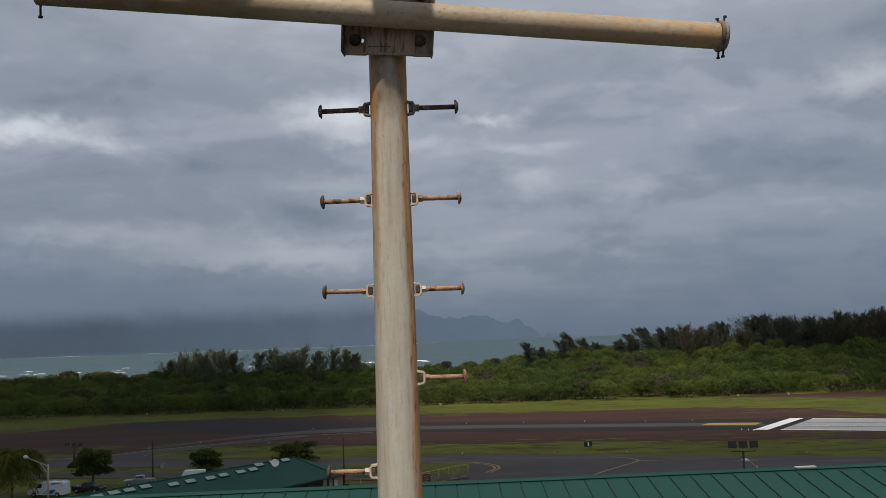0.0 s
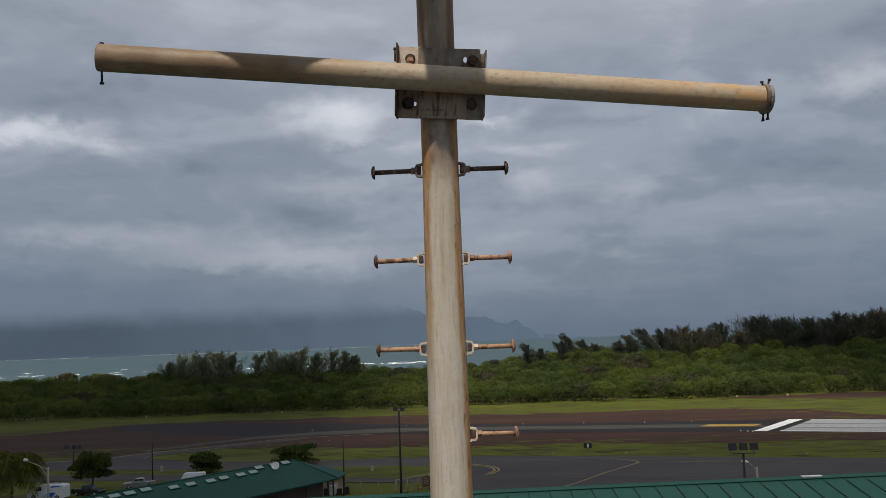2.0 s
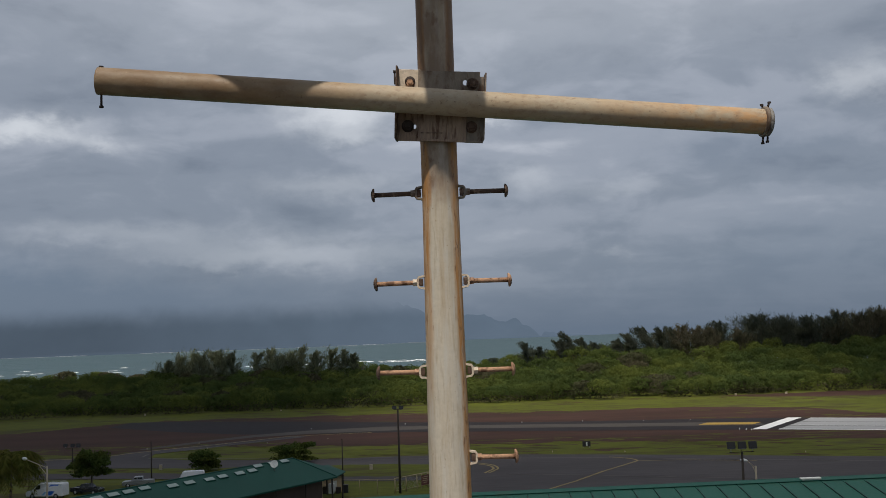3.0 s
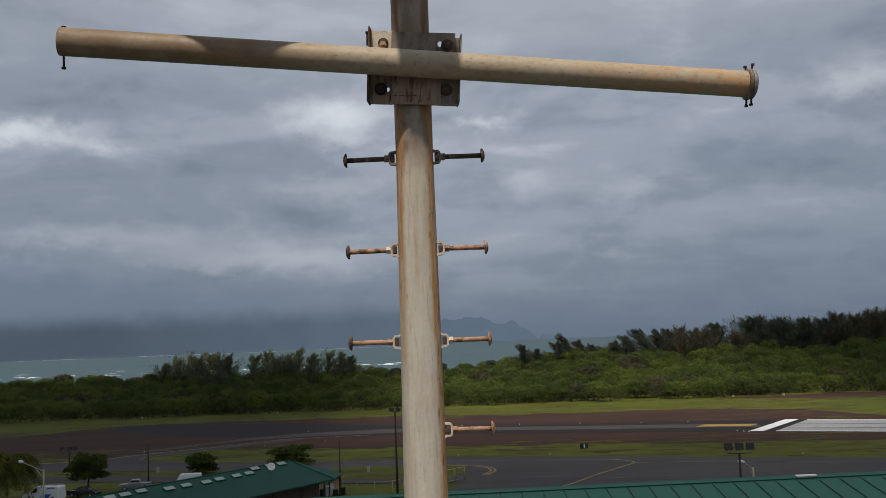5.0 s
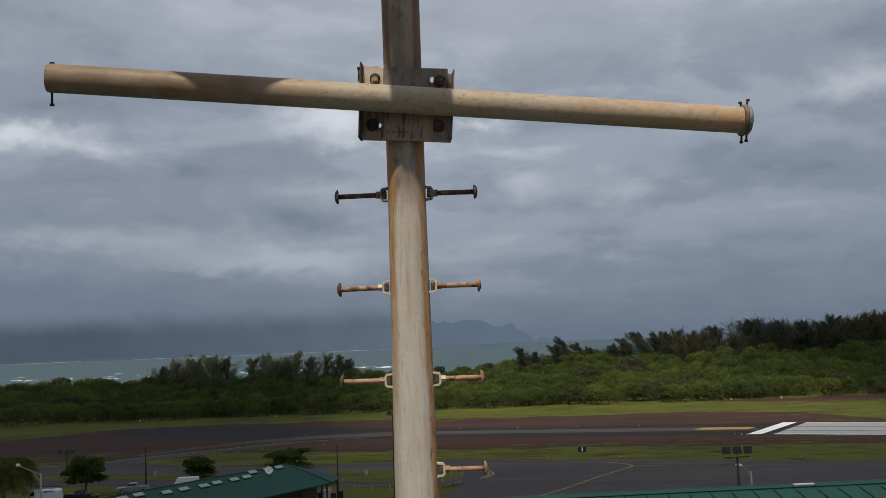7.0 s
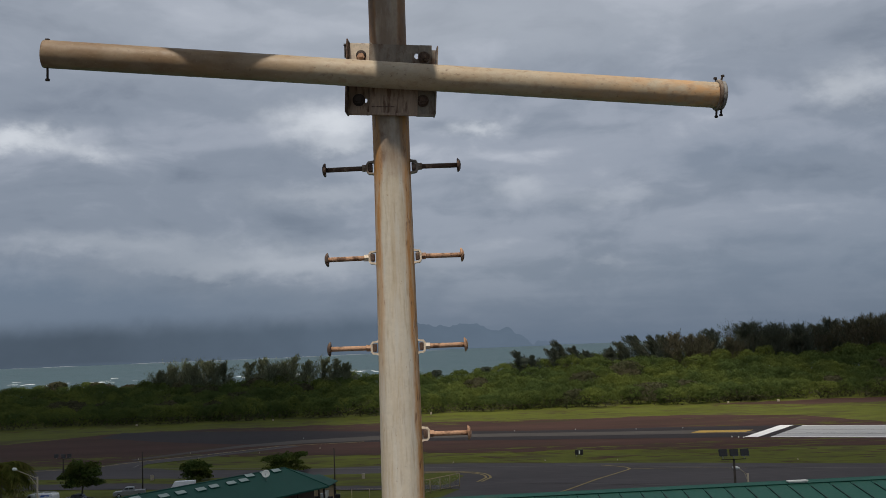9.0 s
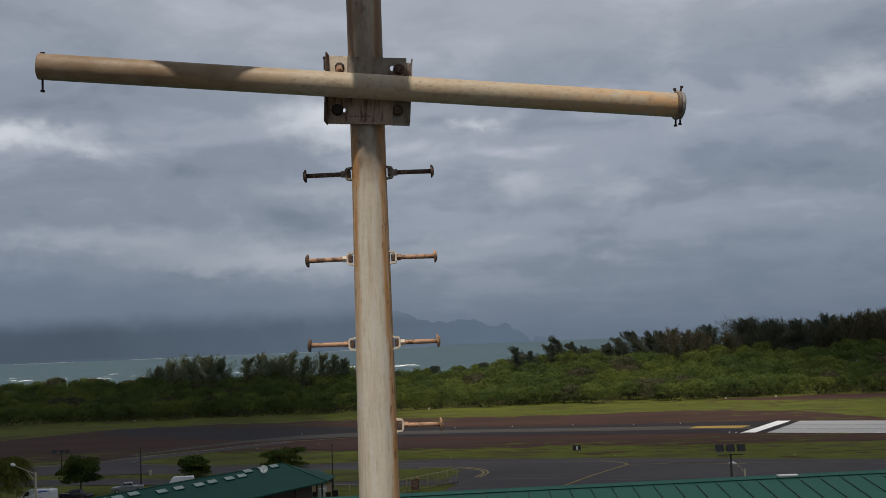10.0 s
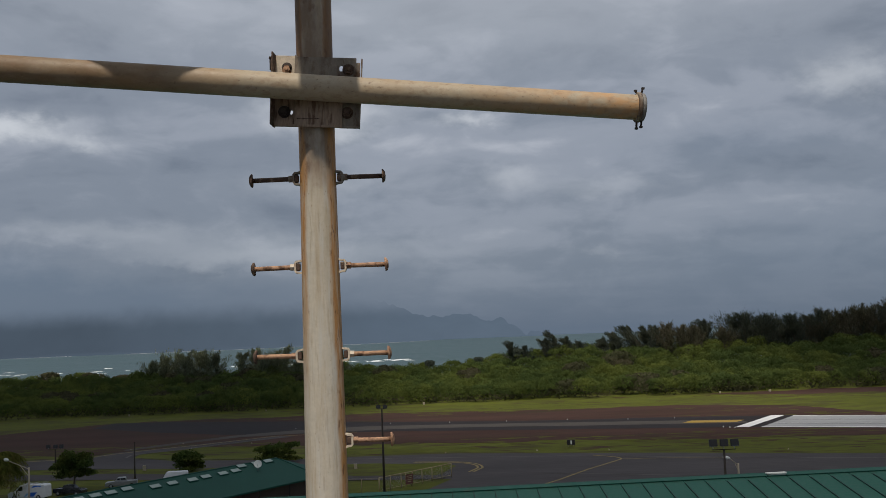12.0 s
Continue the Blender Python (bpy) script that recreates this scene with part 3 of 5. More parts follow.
def build_patches():
    """Bare and grassy patches that break up the edges between soil and grass."""
    rng = random.Random(15)

    def patches(name, mat, z, spots, label):
        bm = bmesh.new()
        for x0, x1, y0, y1, n in spots:
            for _ in range(n):
                cx, cy = rng.uniform(x0, x1), rng.uniform(y0, y1)
                rx, ry = rng.uniform(0.8, 6.0), rng.uniform(0.2, 0.85)
                k = 14
                ring = []
                for i in range(k):
                    t = 2 * math.pi * i / k
                    w = rng.uniform(0.55, 1.15)
                    ring.append(bm.verts.new((cx + rx * w * math.cos(t), cy + ry * w * math.sin(t) - 0.06 * rx * math.cos(t), z + rng.uniform(0, 0.008))))
                bm.faces.new(ring)
        bmesh.ops.triangulate(bm, faces=bm.faces[:])
        tagged(mesh_object(name, bm, mat), label, "ground", "", "stuff")

    patches("bare_patches", M_DIRT, 0.020, ((-150, 100, 338, 370, 60), (90, 215, 330, 371, 90), (-30, 110, 196, 236, 110), (-110, -30, 176, 246, 90)), "bare soil patches in the grass")
    patches("grass_patches", M_GRASS, 0.040, ((-140, 90, 322, 342, 90), (60, 200, 268, 312, 70), (-20, 100, 224, 246, 110), (-120, -40, 244, 262, 90)), "grass patches on the soil strip")
    flat_sheet("soil_patch", ragged([(96, 371), (108, 358), (130, 350), (170, 346), (260, 330), (260, 374)], 4, 2.5, 9), 0.024, M_DIRT, "dark bare ground before the thicket", "soil")


build_ground()
build_patches()


# ---- distance ----
def shore_y(x):
    return float(np.interp(x, [-2560, -1300, -600, -250, -60, 60], [3050, 3200, 3400, 3650, 4050, 4500]))


def build_mountains():
    """Far coast across the bay; the tops vanish in cloud."""
    prof = [(-2563, 330), (-1863, 340), (-1363, 300), (-963, 310), (-663, 260), (-383, 240), (-213, 178), (-133, 150), (-83, 124), (-23, 108), (47, 104), (122, 112), (177, 112), (242, 78), (282, 76), (322, 94), (342, 78), (355, 58), (387, 50), (411, 26), (429, 2)]
    bm = bmesh.new()
    cols = []
    x = prof[0][0]
    while x <= prof[-1][0]:
        i = max(k for k in range(len(prof)) if prof[k][0] <= x)
        j = min(i + 1, len(prof) - 1)
        k = 0 if i == j else (x - prof[i][0]) / (prof[j][0] - prof[i][0])
        h = prof[i][1] + (prof[j][1] - prof[i][1]) * k
        h *= 1 + 0.05 * noise.noise(Vector((x * 0.03, 0, 0))) + 0.07 * noise.noise(Vector((x * 0.045, 5, 0)))
        cols.append([bm.verts.new((x, 4560 + 220 * f + 60 * noise.noise(Vector((x * 0.01, f * 3, 2))) * (f > 0), -6 + (h + 2) * f ** 0.9)) for f in (0, 0.2, 0.4, 0.6, 0.8, 1.0)])
        x += 8
    for a, b in zip(cols, cols[1:]):
        for i in range(5):
            bm.faces.new((a[i], b[i], b[i + 1], a[i + 1])).smooth = True
    # air haze is the emission colour; mountains and shore take no light
    haze = far_haze_glow("mountain_haze_glow", (0.084, 0.114, 0.154), 120, 235)
    tagged(mesh_object("backdrop_mountains", bm, haze), "mountain coast glowing in blue grey haze colour, tops lost in cloud", "mountain", "", "structure")
    # low shore before them
    bm = bmesh.new()
    cols = []
    x = -2560.0
    while x < 60:
        y = shore_y(x)
        cols.append([bm.verts.new((x, y + dy, z + 2.0 * (dy > 0) * noise.noise(Vector((x * 0.02, dy, 3))))) for dy, z in ((0, -4.3), (25, -3.0), (300, -1.5), (4700 - y, 0.0))])
        x += 20
    for a, b in zip(cols, cols[1:]):
        for i in range(3):
            bm.faces.new((a[i], b[i], b[i + 1], a[i + 1])).smooth = True
    tagged(mesh_object("backdrop_shore", bm, haze), "low shore glowing in haze colour at the mountains' foot", "shore", "", "structure")
    bm = bmesh.new()
    cols = []
    for i in range(15):
        k = i / 14
        h = 26 * (math.sin(math.pi * k) ** 0.6) * (1 + 0.2 * math.sin(9 * k)) - 1
        cols.append([bm.verts.new((425 + 72 * k, 4600 + 60 * f, -6 + (h + 2) * f)) for f in (0, 0.5, 1)])
    for a, b in zip(cols, cols[1:]):
        for i in range(2):
            bm.faces.new((a[i], b[i], b[i + 1], a[i + 1])).smooth = True
    # the islet glows in its haze colour too
    tagged(mesh_object("backdrop_islet", bm, far_haze_glow("islet_haze_glow", (0.084, 0.114, 0.156), 120, 215)), "small rock islet glowing in haze colour off the headland", "islet", "", "structure")


build_mountains()


def build_surf():
    rng = random.Random(21)
    bm = bmesh.new()
    for x0, x1, y0, n in ((-640, -190, 1170, 34), (-560, -190, 1330, 2), (-170, -20, 1190, 40)):
        for _ in range(n):
            x, y = rng.uniform(x0, x1), y0 + rng.gauss(0, 26)
            w, dp = rng.uniform(3, 16), rng.uniform(1, 4)
            m = 9
            crest, front, rear = [], [], []
            hh = rng.uniform(0.2, 0.8)
            for i in range(m + 1):
                k = i / m
                e = math.sin(math.pi * k) ** 0.7
                bow = 4 * noise.noise(Vector((x * 0.1 + k * 3, y, 0)))
                px = x + w * (k - 0.5)
                crest.append(bm.verts.new((px, y + bow, -3.95 + hh * e * rng.uniform(0.5, 1.0))))
                front.append(bm.verts.new((px, y + bow - dp * e * 0.5 - 0.1, -3.95)))
                rear.append(bm.verts.new((px, y + bow + dp * e * 0.5 + 0.1, -3.95)))
            for i in range(m):
                bm.faces.new((front[i], front[i + 1], crest[i + 1], crest[i]))
                bm.faces.new((crest[i], crest[i + 1], rear[i + 1], rear[i]))
    tagged(mesh_object("surf", bm, M_FOAM), "white breaking surf off the shore", "surf", "", "stuff")
    # long pale line along the far shore
    bm = bmesh.new()
    x = -1900.0
    while x < -60:
        w = rng.uniform(40, 160)
        if rng.random() < 0.88:
            y = shore_y(x) - 6 + rng.uniform(-5, 5)
            hgt = rng.uniform(0.4, 1.5)
            low = [bm.verts.new((x + w * k / 6, shore_y(x + w * k / 6) - shore_y(x) + y, -4.2)) for k in range(7)]
            top = [bm.verts.new((x + w * k / 6, shore_y(x + w * k / 6) - shore_y(x) + y + 3, -4.0 + hgt * math.sin(math.pi * (k + 0.4) / 6.8) ** 0.5)) for k in range(7)]
            back = [bm.verts.new((x + w * k / 6, shore_y(x + w * k / 6) - shore_y(x) + y + 30, -4.2)) for k in range(7)]
            for k in range(6):
                bm.faces.new((low[k], low[k + 1], top[k + 1], top[k]))
                bm.faces.new((top[k], top[k + 1], back[k + 1], back[k]))
        x += w
    tagged(mesh_object("far_surf", bm, M_FARFOAM), "pale line of surf along the far coast", "surf", "", "stuff")


build_surf()


# ---- plants ----
def cards(name, centres, sizes, mat, parent=None, seed=0, long=1.0, lean=None, spread=1.0, thin=0.5, facing=None):
    """Many small leaf tufts: four-cornered blades turned at random, or leaning one way."""
    rng = np.random.default_rng(seed)
    n = len(centres)
    a = rng.normal(size=(n, 3))
    if lean is not None:
        a = np.asarray(lean) + a * spread
    a /= np.linalg.norm(a, axis=1)[:, None]
    b = np.cross(a, rng.normal(size=(n, 3)))
    b /= np.linalg.norm(b, axis=1)[:, None]
    if facing is not None:
        f = np.asarray(facing) + rng.normal(0, 0.30, (n, 3))
        a = np.cross(f, a)
        a /= np.linalg.norm(a, axis=1)[:, None]
        b = np.cross(f, a)
        b /= np.linalg.norm(b, axis=1)[:, None]
    s = np.asarray(sizes)[:, None]
    a, b = a * s * long, b * s * thin
    c = np.asarray(centres)
    bend = np.cross(a, b)
    bend /= np.linalg.norm(bend, axis=1)[:, None] + 1e-9
    v = np.stack([c - a - b * 0.45, c - b * 0.2 + bend * s * 0.18 + b * 1.1, c + a + b * 0.3, c - b * 1.1 + bend * s * 0.1], 1).reshape(-1, 3)
    me = bpy.data.meshes.new(name)
    me.vertices.add(4 * n)
    me.vertices.foreach_set("co", v.ravel())
    me.loops.add(4 * n)
    me.loops.foreach_set("vertex_index", np.arange(4 * n, dtype=np.int32))
    me.polygons.add(n)
    me.polygons.foreach_set("loop_start", np.arange(0, 4 * n, 4, dtype=np.int32))
    me.update(calc_edges=True)
    me.materials.append(mat)
    ob = new(name, me)
    ob.parent = parent
    return ob


def dome(rng, n, c, r, h, hollow=0.55):
    """Points in a lumpy crown, denser towards its skin."""
    u = rng.normal(size=(n, 3))
    u /= np.linalg.norm(u, axis=1)[:, None]
    u[:, 2] = np.abs(u[:, 2]) * 1.0 - 0.15
    k = (hollow + (1 - hollow) * rng.random(n) ** 0.6)[:, None]
    lump = 1 + 0.22 * np.sin(u[:, :1] * 4 + c[0]) * np.cos(u[:, 1:2] * 5 + c[1]) + 0.10 * np.sin(u[:, :1] * 11 + c[1] * 3)
    return np.array(c) + u * k * lump * np.array([r, r, h])


CANOPY_X = [-330, -210, -160, -100, -60, -20, 10, 40, 70, 110, 150, 210, 330]
CANOPY_Z = [14.0, 14.0, 13.6, 14.0, 14.6, 13.2, 13.6, 15.6, 18.6, 17.6, 19.6, 18.6, 18.0]


def build_thicket():
    rng = np.random.default_rng(11)
    green, dry, gn, dn = [], [], [], []
    rows = 10
    for row in range(rows):
        y0 = 378 + row * 12.5
        x = -235 - row * 5
        while x < 240 + row * 5:
            x += rng.uniform(6.0, 13.5)
            y = y0 + rng.uniform(-6, 6)
            back = np.interp(x, CANOPY_X, CANOPY_Z)
            k = (row + rng.uniform(0, 1.0)) / rows
            top = (4.0 + (back - 4.0) * k ** 0.8) * rng.uniform(0.80, 1.08)
            r = rng.uniform(4.4, 8.6)
            h = min(top, r * rng.uniform(0.75, 1.0))
            if row == 0:
                # the front crowns overhang a shaded hollow
                top = rng.uniform(6.0, 8.2)
                h, r = top * rng.uniform(0.45, 0.62), r * 0.9
            n = int(215 * r)
            heads = [((x, y, top - h), r, h, n, 0.84)]
            for _ in range(5):
                a, q = rng.uniform(0, 6.28), rng.uniform(0.2, 0.85)
                heads.append(((x + r * q * math.cos(a), y + r * q * math.sin(a), top - h * (0.25 + 0.5 * q)), r * 0.38, h * 0.40, int(52 * r), 0.78))
            twiggy = rng.random() < 0.10
            for at, hr, hh, m, hollow in heads:
                pts = dome(rng, m, at, hr, hh, hollow)
                out = (pts - np.array(at)) / np.array([hr, hr, hh])
                keep = (out[:, 1] < 0.35) | (rng.random(len(out)) < (0.25 if row < rows - 2 else 1.0))
                pts, out = pts[keep], out[keep]
                (dry if twiggy else green).append(pts)
                (dn if twiggy else gn).append(out)
            if row == 0:
                pts = np.column_stack([x + rng.normal(0, r * 0.7, 90), y + 1.5 + rng.normal(0, 2.4, 90), rng.uniform(0.1, 3.0, 90)])
                dry.append(pts)
                dn.append(np.tile([0.0, -1.0, 0.3], (90, 1)))
    # leaves and twigs deep inside, between the crowns
    m = 30000
    fx, fy = rng.uniform(-240, 245, m), rng.uniform(386, 500, m)
    fz = rng.uniform(0.1, 0.72, m) * (3.4 + (np.interp(fx, CANOPY_X, CANOPY_Z) - 4.0) * ((fy - 378) / 125) ** 0.8)
    green.append(np.column_stack([fx, fy, fz]))
    gn.append(np.tile([0.0, -0.8, 0.6], (m, 1)))
    g, dr = np.concatenate(green), np.concatenate(dry)
    sizes = rng.uniform(0.17, 0.40, len(g))
    sizes[-m:] *= 2.6
    tagged(cards("thicket", g, sizes, M_SCRUB, None, 1, facing=np.concatenate(gn)), "dense green wind-shaped thicket behind the runway", "thicket", "", "stuff")
    tagged(cards("dry_thicket", dr, rng.uniform(0.25, 0.6, len(dr)), M_SCRUB_DRY, None, 2, facing=np.concatenate(dn)), "brownish twiggy scrub among the green thicket", "thicket", "", "stuff")


build_thicket()


def ironwood(name, base, height, width, lean, seed, mat, label, dense=1.0):
    """A feathery coastal tree: thin trunk, rising limbs, long tufts swept by the wind."""
    rng = np.random.default_rng(seed)
    t = thing(name, pose(*base), label, "tree", "ironwood trees behind the thicket")
    height -= 0.16 * width + 0.3 if width > 8 else 0.0
    bm = bmesh.new()
    top = Vector((lean * height * 0.30, 0, height * 0.93))
    n, last, rl = 6, Vector((0, 0, -0.3)), height * 0.016
    spine = [last]
    for i in range(1, n + 1):
        k = i / n
        p = Vector((top.x * k ** 1.6 + rng.normal(0, 0.15), rng.normal(0, 0.12), top.z * k))
        tube(bm, last, p, rl, rl * 0.8, 7, caps=(i in (1, n)))
        last, rl = p, rl * 0.8
        spine.append(p)
    part("trunk", bm, M_BARK, t)
    pts, dirs = [], []
    limbs = int(46 * dense)
    z0 = max(0.25, 1 - 18.0 / height)
    for i in range(limbs):
        k = z0 + (1 - z0) * ((i + rng.random()) / limbs)
        j = min(n - 1, int(k * n))
        p = spine[j].lerp(spine[j + 1], k * n - j)
        az = rng.uniform(0, 2 * math.pi)
        taper = (1 - (k - z0) / (1 - z0)) ** 0.8
        reach = width * (0.62 * taper + 0.13) * rng.uniform(0.4, 1.35)
        q = p + Vector((math.cos(az) * reach + lean * reach * 1.2, math.sin(az) * reach, reach * rng.uniform(0.55, 1.55)))
        bm = bmesh.new()
        tube(bm, p, q, 0.07, 0.02, 5)
        part("limb", bm, M_BARK, t)
        m = int(74 * dense)
        kk = 0.15 + 0.95 * rng.random(m)[:, None] ** 0.75
        pts.append(np.array(p) * (1 - kk) + np.array(q) * kk + rng.normal(0, 0.20 + reach * 0.10, (m, 3)))
        d = np.array((q - p).normalized()) + np.array((lean * 0.6, 0, 0.55))
        dirs.append(np.repeat(d[None], m, 0))
    c, dd = np.concatenate(pts), np.concatenate(dirs)
    cards("crown", c, rng.uniform(0.26, 0.60, len(c)), mat, t, seed, 1.6, dd, 0.36, 0.22)
    return t


def build_ironwoods():
    # x, top height, crown width, lean, depth, dry or not
    rng = random.Random(5)
    rows = [(-128, 18.6, 9, 0.1, 478, 0), (-123, 20.4, 9, 0.2, 484, 0), (-118, 21.6, 10, 0.2, 486, 0), (-113, 20.6, 10, 0.1, 480, 0), (-108, 22.6, 10, 0.0, 488, 0), (-103, 21.6, 9, -0.1, 481, 0), (-98, 19.6, 8, 0.1, 476, 0),
            (-87, 19.4, 7, 0.2, 480, 0), (-82, 20.6, 8, 0.1, 486, 0), (-77, 19.6, 9, 0.2, 478, 0), (-72, 20.6, 9, 0.1, 484, 0), (-67, 22.6, 9, 0.0, 486, 0), (-61, 21.0, 9, 0.2, 480, 0), (-54, 19.6, 8, 0.3, 484, 0), (-48, 20.0, 7, 0.2, 480, 0), (-43, 17.6, 6, 0.1, 478, 0),
            (40, 20.0, 6, -0.5, 484, 0), (45, 18.2, 6, -0.4, 480, 0), (57.0, 20.6, 7, -0.6, 486, 0), (62.5, 23.6, 8, -0.9, 488, 0), (67, 21.0, 7, -0.7, 484, 0), (72, 18.6, 7, -0.5, 482, 0),
            (84, 19.8, 6, -0.8, 482, 0), (90, 22.0, 7, -0.7, 486, 0), (99, 27.0, 9, -0.8, 490, 0), (103, 25.5, 9, -0.5, 484, 0), (108, 25.6, 9, -0.4, 488, 0), (112, 26.8, 9, -0.3, 486, 1), (117, 25.2, 10, -0.3, 480, 1), (122, 24.8, 10, -0.2, 482, 1), (127, 26.0, 9, -0.5, 488, 0), (132, 26.6, 8, -0.6, 486, 0),
            (137, 24.0, 10, -0.3, 482, 1)]
    for i in range(22):
        x = 143 + i * 4.9 + rng.uniform(-1, 1)
        h = 29.0 + (i == 1) * 0.8 + max(0, i - 8) * 0.5 + rng.uniform(-1.3, 0.8)
        rows.append((x, h, 12, rng.uniform(-0.4, 0.0), 480 + rng.uniform(0, 10), 1 if i in (7, 9, 10, 12, 13, 15, 16, 18) else 0))
    for i, (x, h, w, lean, y, dryish) in enumerate(rows):
        ironwood("ironwood_tree", (x, y, 0.0), h, w, lean, 100 + i, M_PINE_DRY if dryish else M_PINE_GREY if x < 0 else M_PINE,
                 "brownish feathery ironwood tree above the thicket" if dryish else "grey green feathery ironwood tree above the thicket" if x < 0 else "dark feathery wind-swept ironwood tree above the thicket", 1.3 if x > 75 else 0.95)


build_ironwoods()


# ---- unseen cloud sheet overhead, behind the viewer's head, added to shade the airfield ----
def build_cloud():
    bm = bmesh.new()
    n = 90
    ring = []
    for i in range(n):
        t = 2 * math.pi * i / n
        wob = 1 + 0.05 * noise.noise(Vector((math.cos(t) * 3, math.sin(t) * 3, 1)))
        x, y = 620 * math.cos(t) * wob, 29 + 440 + 440 * math.sin(t)
        ring.append((x + CLOUD_DX, y + CLOUD_DY))
    bm.faces.new([bm.verts.new((x, y, CLOUD_UP)) for x, y in ring])
    tagged(mesh_object("shading_cloud_sheet", bm, cloud_material()), "unseen cloud sheet added to shade the airfield", "cloud", "", "structure")


build_cloud()


# ---- near building roof ----
def build_near_roof():
    slope, ridge_y, ridge_z = 0.148, 20.95, 22.02
    x0, x1, pitch_w, y_low = -17.0, 17.0, 0.412, 6.0
    roof = thing("green_metal_roof", pose(0, ridge_y, ridge_z - 0.105, 0, -0.4, 1.0), "green standing seam metal roof below the deck", "roof", "", "structure")
    run = ridge_y - y_low
    # panel with its upstanding seam; the seam is a part of its own
    bm = bmesh.new()
    box(bm, (0, -run / 2, -run / 2 * slope - 0.02), (pitch_w - 0.012, run * math.sqrt(1 + slope ** 2), 0.03), Matrix.Rotation(math.atan(slope), 4, "X"), 0.004)
    panel = part("roof_panel", bm, M_ROOF, roof)
    bm = bmesh.new()
    box(bm, (0, -run / 2 - 0.2, -(run / 2 + 0.2) * slope + 0.002), (0.014, (run - 0.4) * math.sqrt(1 + slope ** 2), 0.034), Matrix.Rotation(math.atan(slope), 4, "X"), 0.004)
    seam = part("seam", bm, M_SEAM, roof)
    count = int((x1 - x0) / pitch_w)
    for i in range(count):
        x = x0 + (i + 0.5) * pitch_w
        if i == 0:
            panel.matrix_basis, seam.matrix_basis = pose(x, 0, 0), pose(x + pitch_w / 2, 0, 0)
        else:
            share(panel, "roof_panel", roof, pose(x, 0, 0))
            share(seam, "seam", roof, pose(x + pitch_w / 2, 0, 0))
    bm = bmesh.new()
    for s in (-1, 1):
        box(bm, ((x0 + x1) / 2, s * 0.1, -0.1 * slope + 0.012), (x1 - x0, 0.22, 0.012), Matrix.Rotation(-s * math.atan(slope), 4, "X"), 0.003)
    part("ridge_cap", bm, M_ROOF, roof)
    bm = bmesh.new()
    box(bm, ((x0 + x1) / 2, 6.0, -6.0 * slope - 0.03), (x1 - x0, 12.1, 0.04), Matrix.Rotation(-math.atan(slope), 4, "X"))
    part("back_slope", bm, M_ROOF, roof)
    bm = bmesh.new()
    box(bm, ((x0 + x1) / 2, -1.5, -ridge_z / 2 - 1.25), (x1 - x0 - 1.2, 24, ridge_z - 2.5))
    part("wall", bm, M_WALL, roof)
    v = thing("roof_vent", pose(7.13, 20.93, 21.965, 0, -0.4, 1.0), "long low white metal vent on the green roof ridge", "vent")
    bm = bmesh.new()
    box(bm, (0, 0, 0.022), (0.40, 0.12, 0.026), None, 0.006)
    part("cover", bm, M_TRIM, v)
    bm = bmesh.new()
    box(bm, (0, 0, 0.0), (0.36, 0.10, 0.02))
    part("collar", bm, M_GALV, v)


build_near_roof()


def build_deck():
    """The place underfoot; never in view."""
    bm = bmesh.new()
    box(bm, (0, -3.0, 23.15), (16, 15.0, 0.5), None, 0.01)
    tagged(mesh_object("floor", bm, M_DECKSLAB), "dark bitumen roof deck", "floor", "", "structure")
    bm = bmesh.new()
    box(bm, (0, -3.5, 11.45), (15, 13, 22.9))
    tagged(mesh_object("wall_tower", bm, M_WALL), "brown plastered wall under the deck", "wall", "", "structure")


build_deck()


# ---- the pole ----
M_WORN = material("worn_grey_cap", (0.20, 0.19, 0.18), 0.7, 0.2, 0.3, 20, 90, 0.2, dirt=(0.07, 0.05, 0.04), dirt_at=0.55)
# dark rust, used as well where parts lie in shade
M_RUST_SHADE = material("dark_rust_and_shade", (0.090, 0.056, 0.040), 0.85, 0.1, 0.5, 30, 150, 0.35, dirt=(0.25, 0.18, 0.13), dirt_at=0.55)
PX, PY, DECK = 0.069, 3.578, 23.4


def shaft_radius(z):
    return 0.0605 + (25.5 - z) * (0.0085 if z < 25.5 else -0.002)


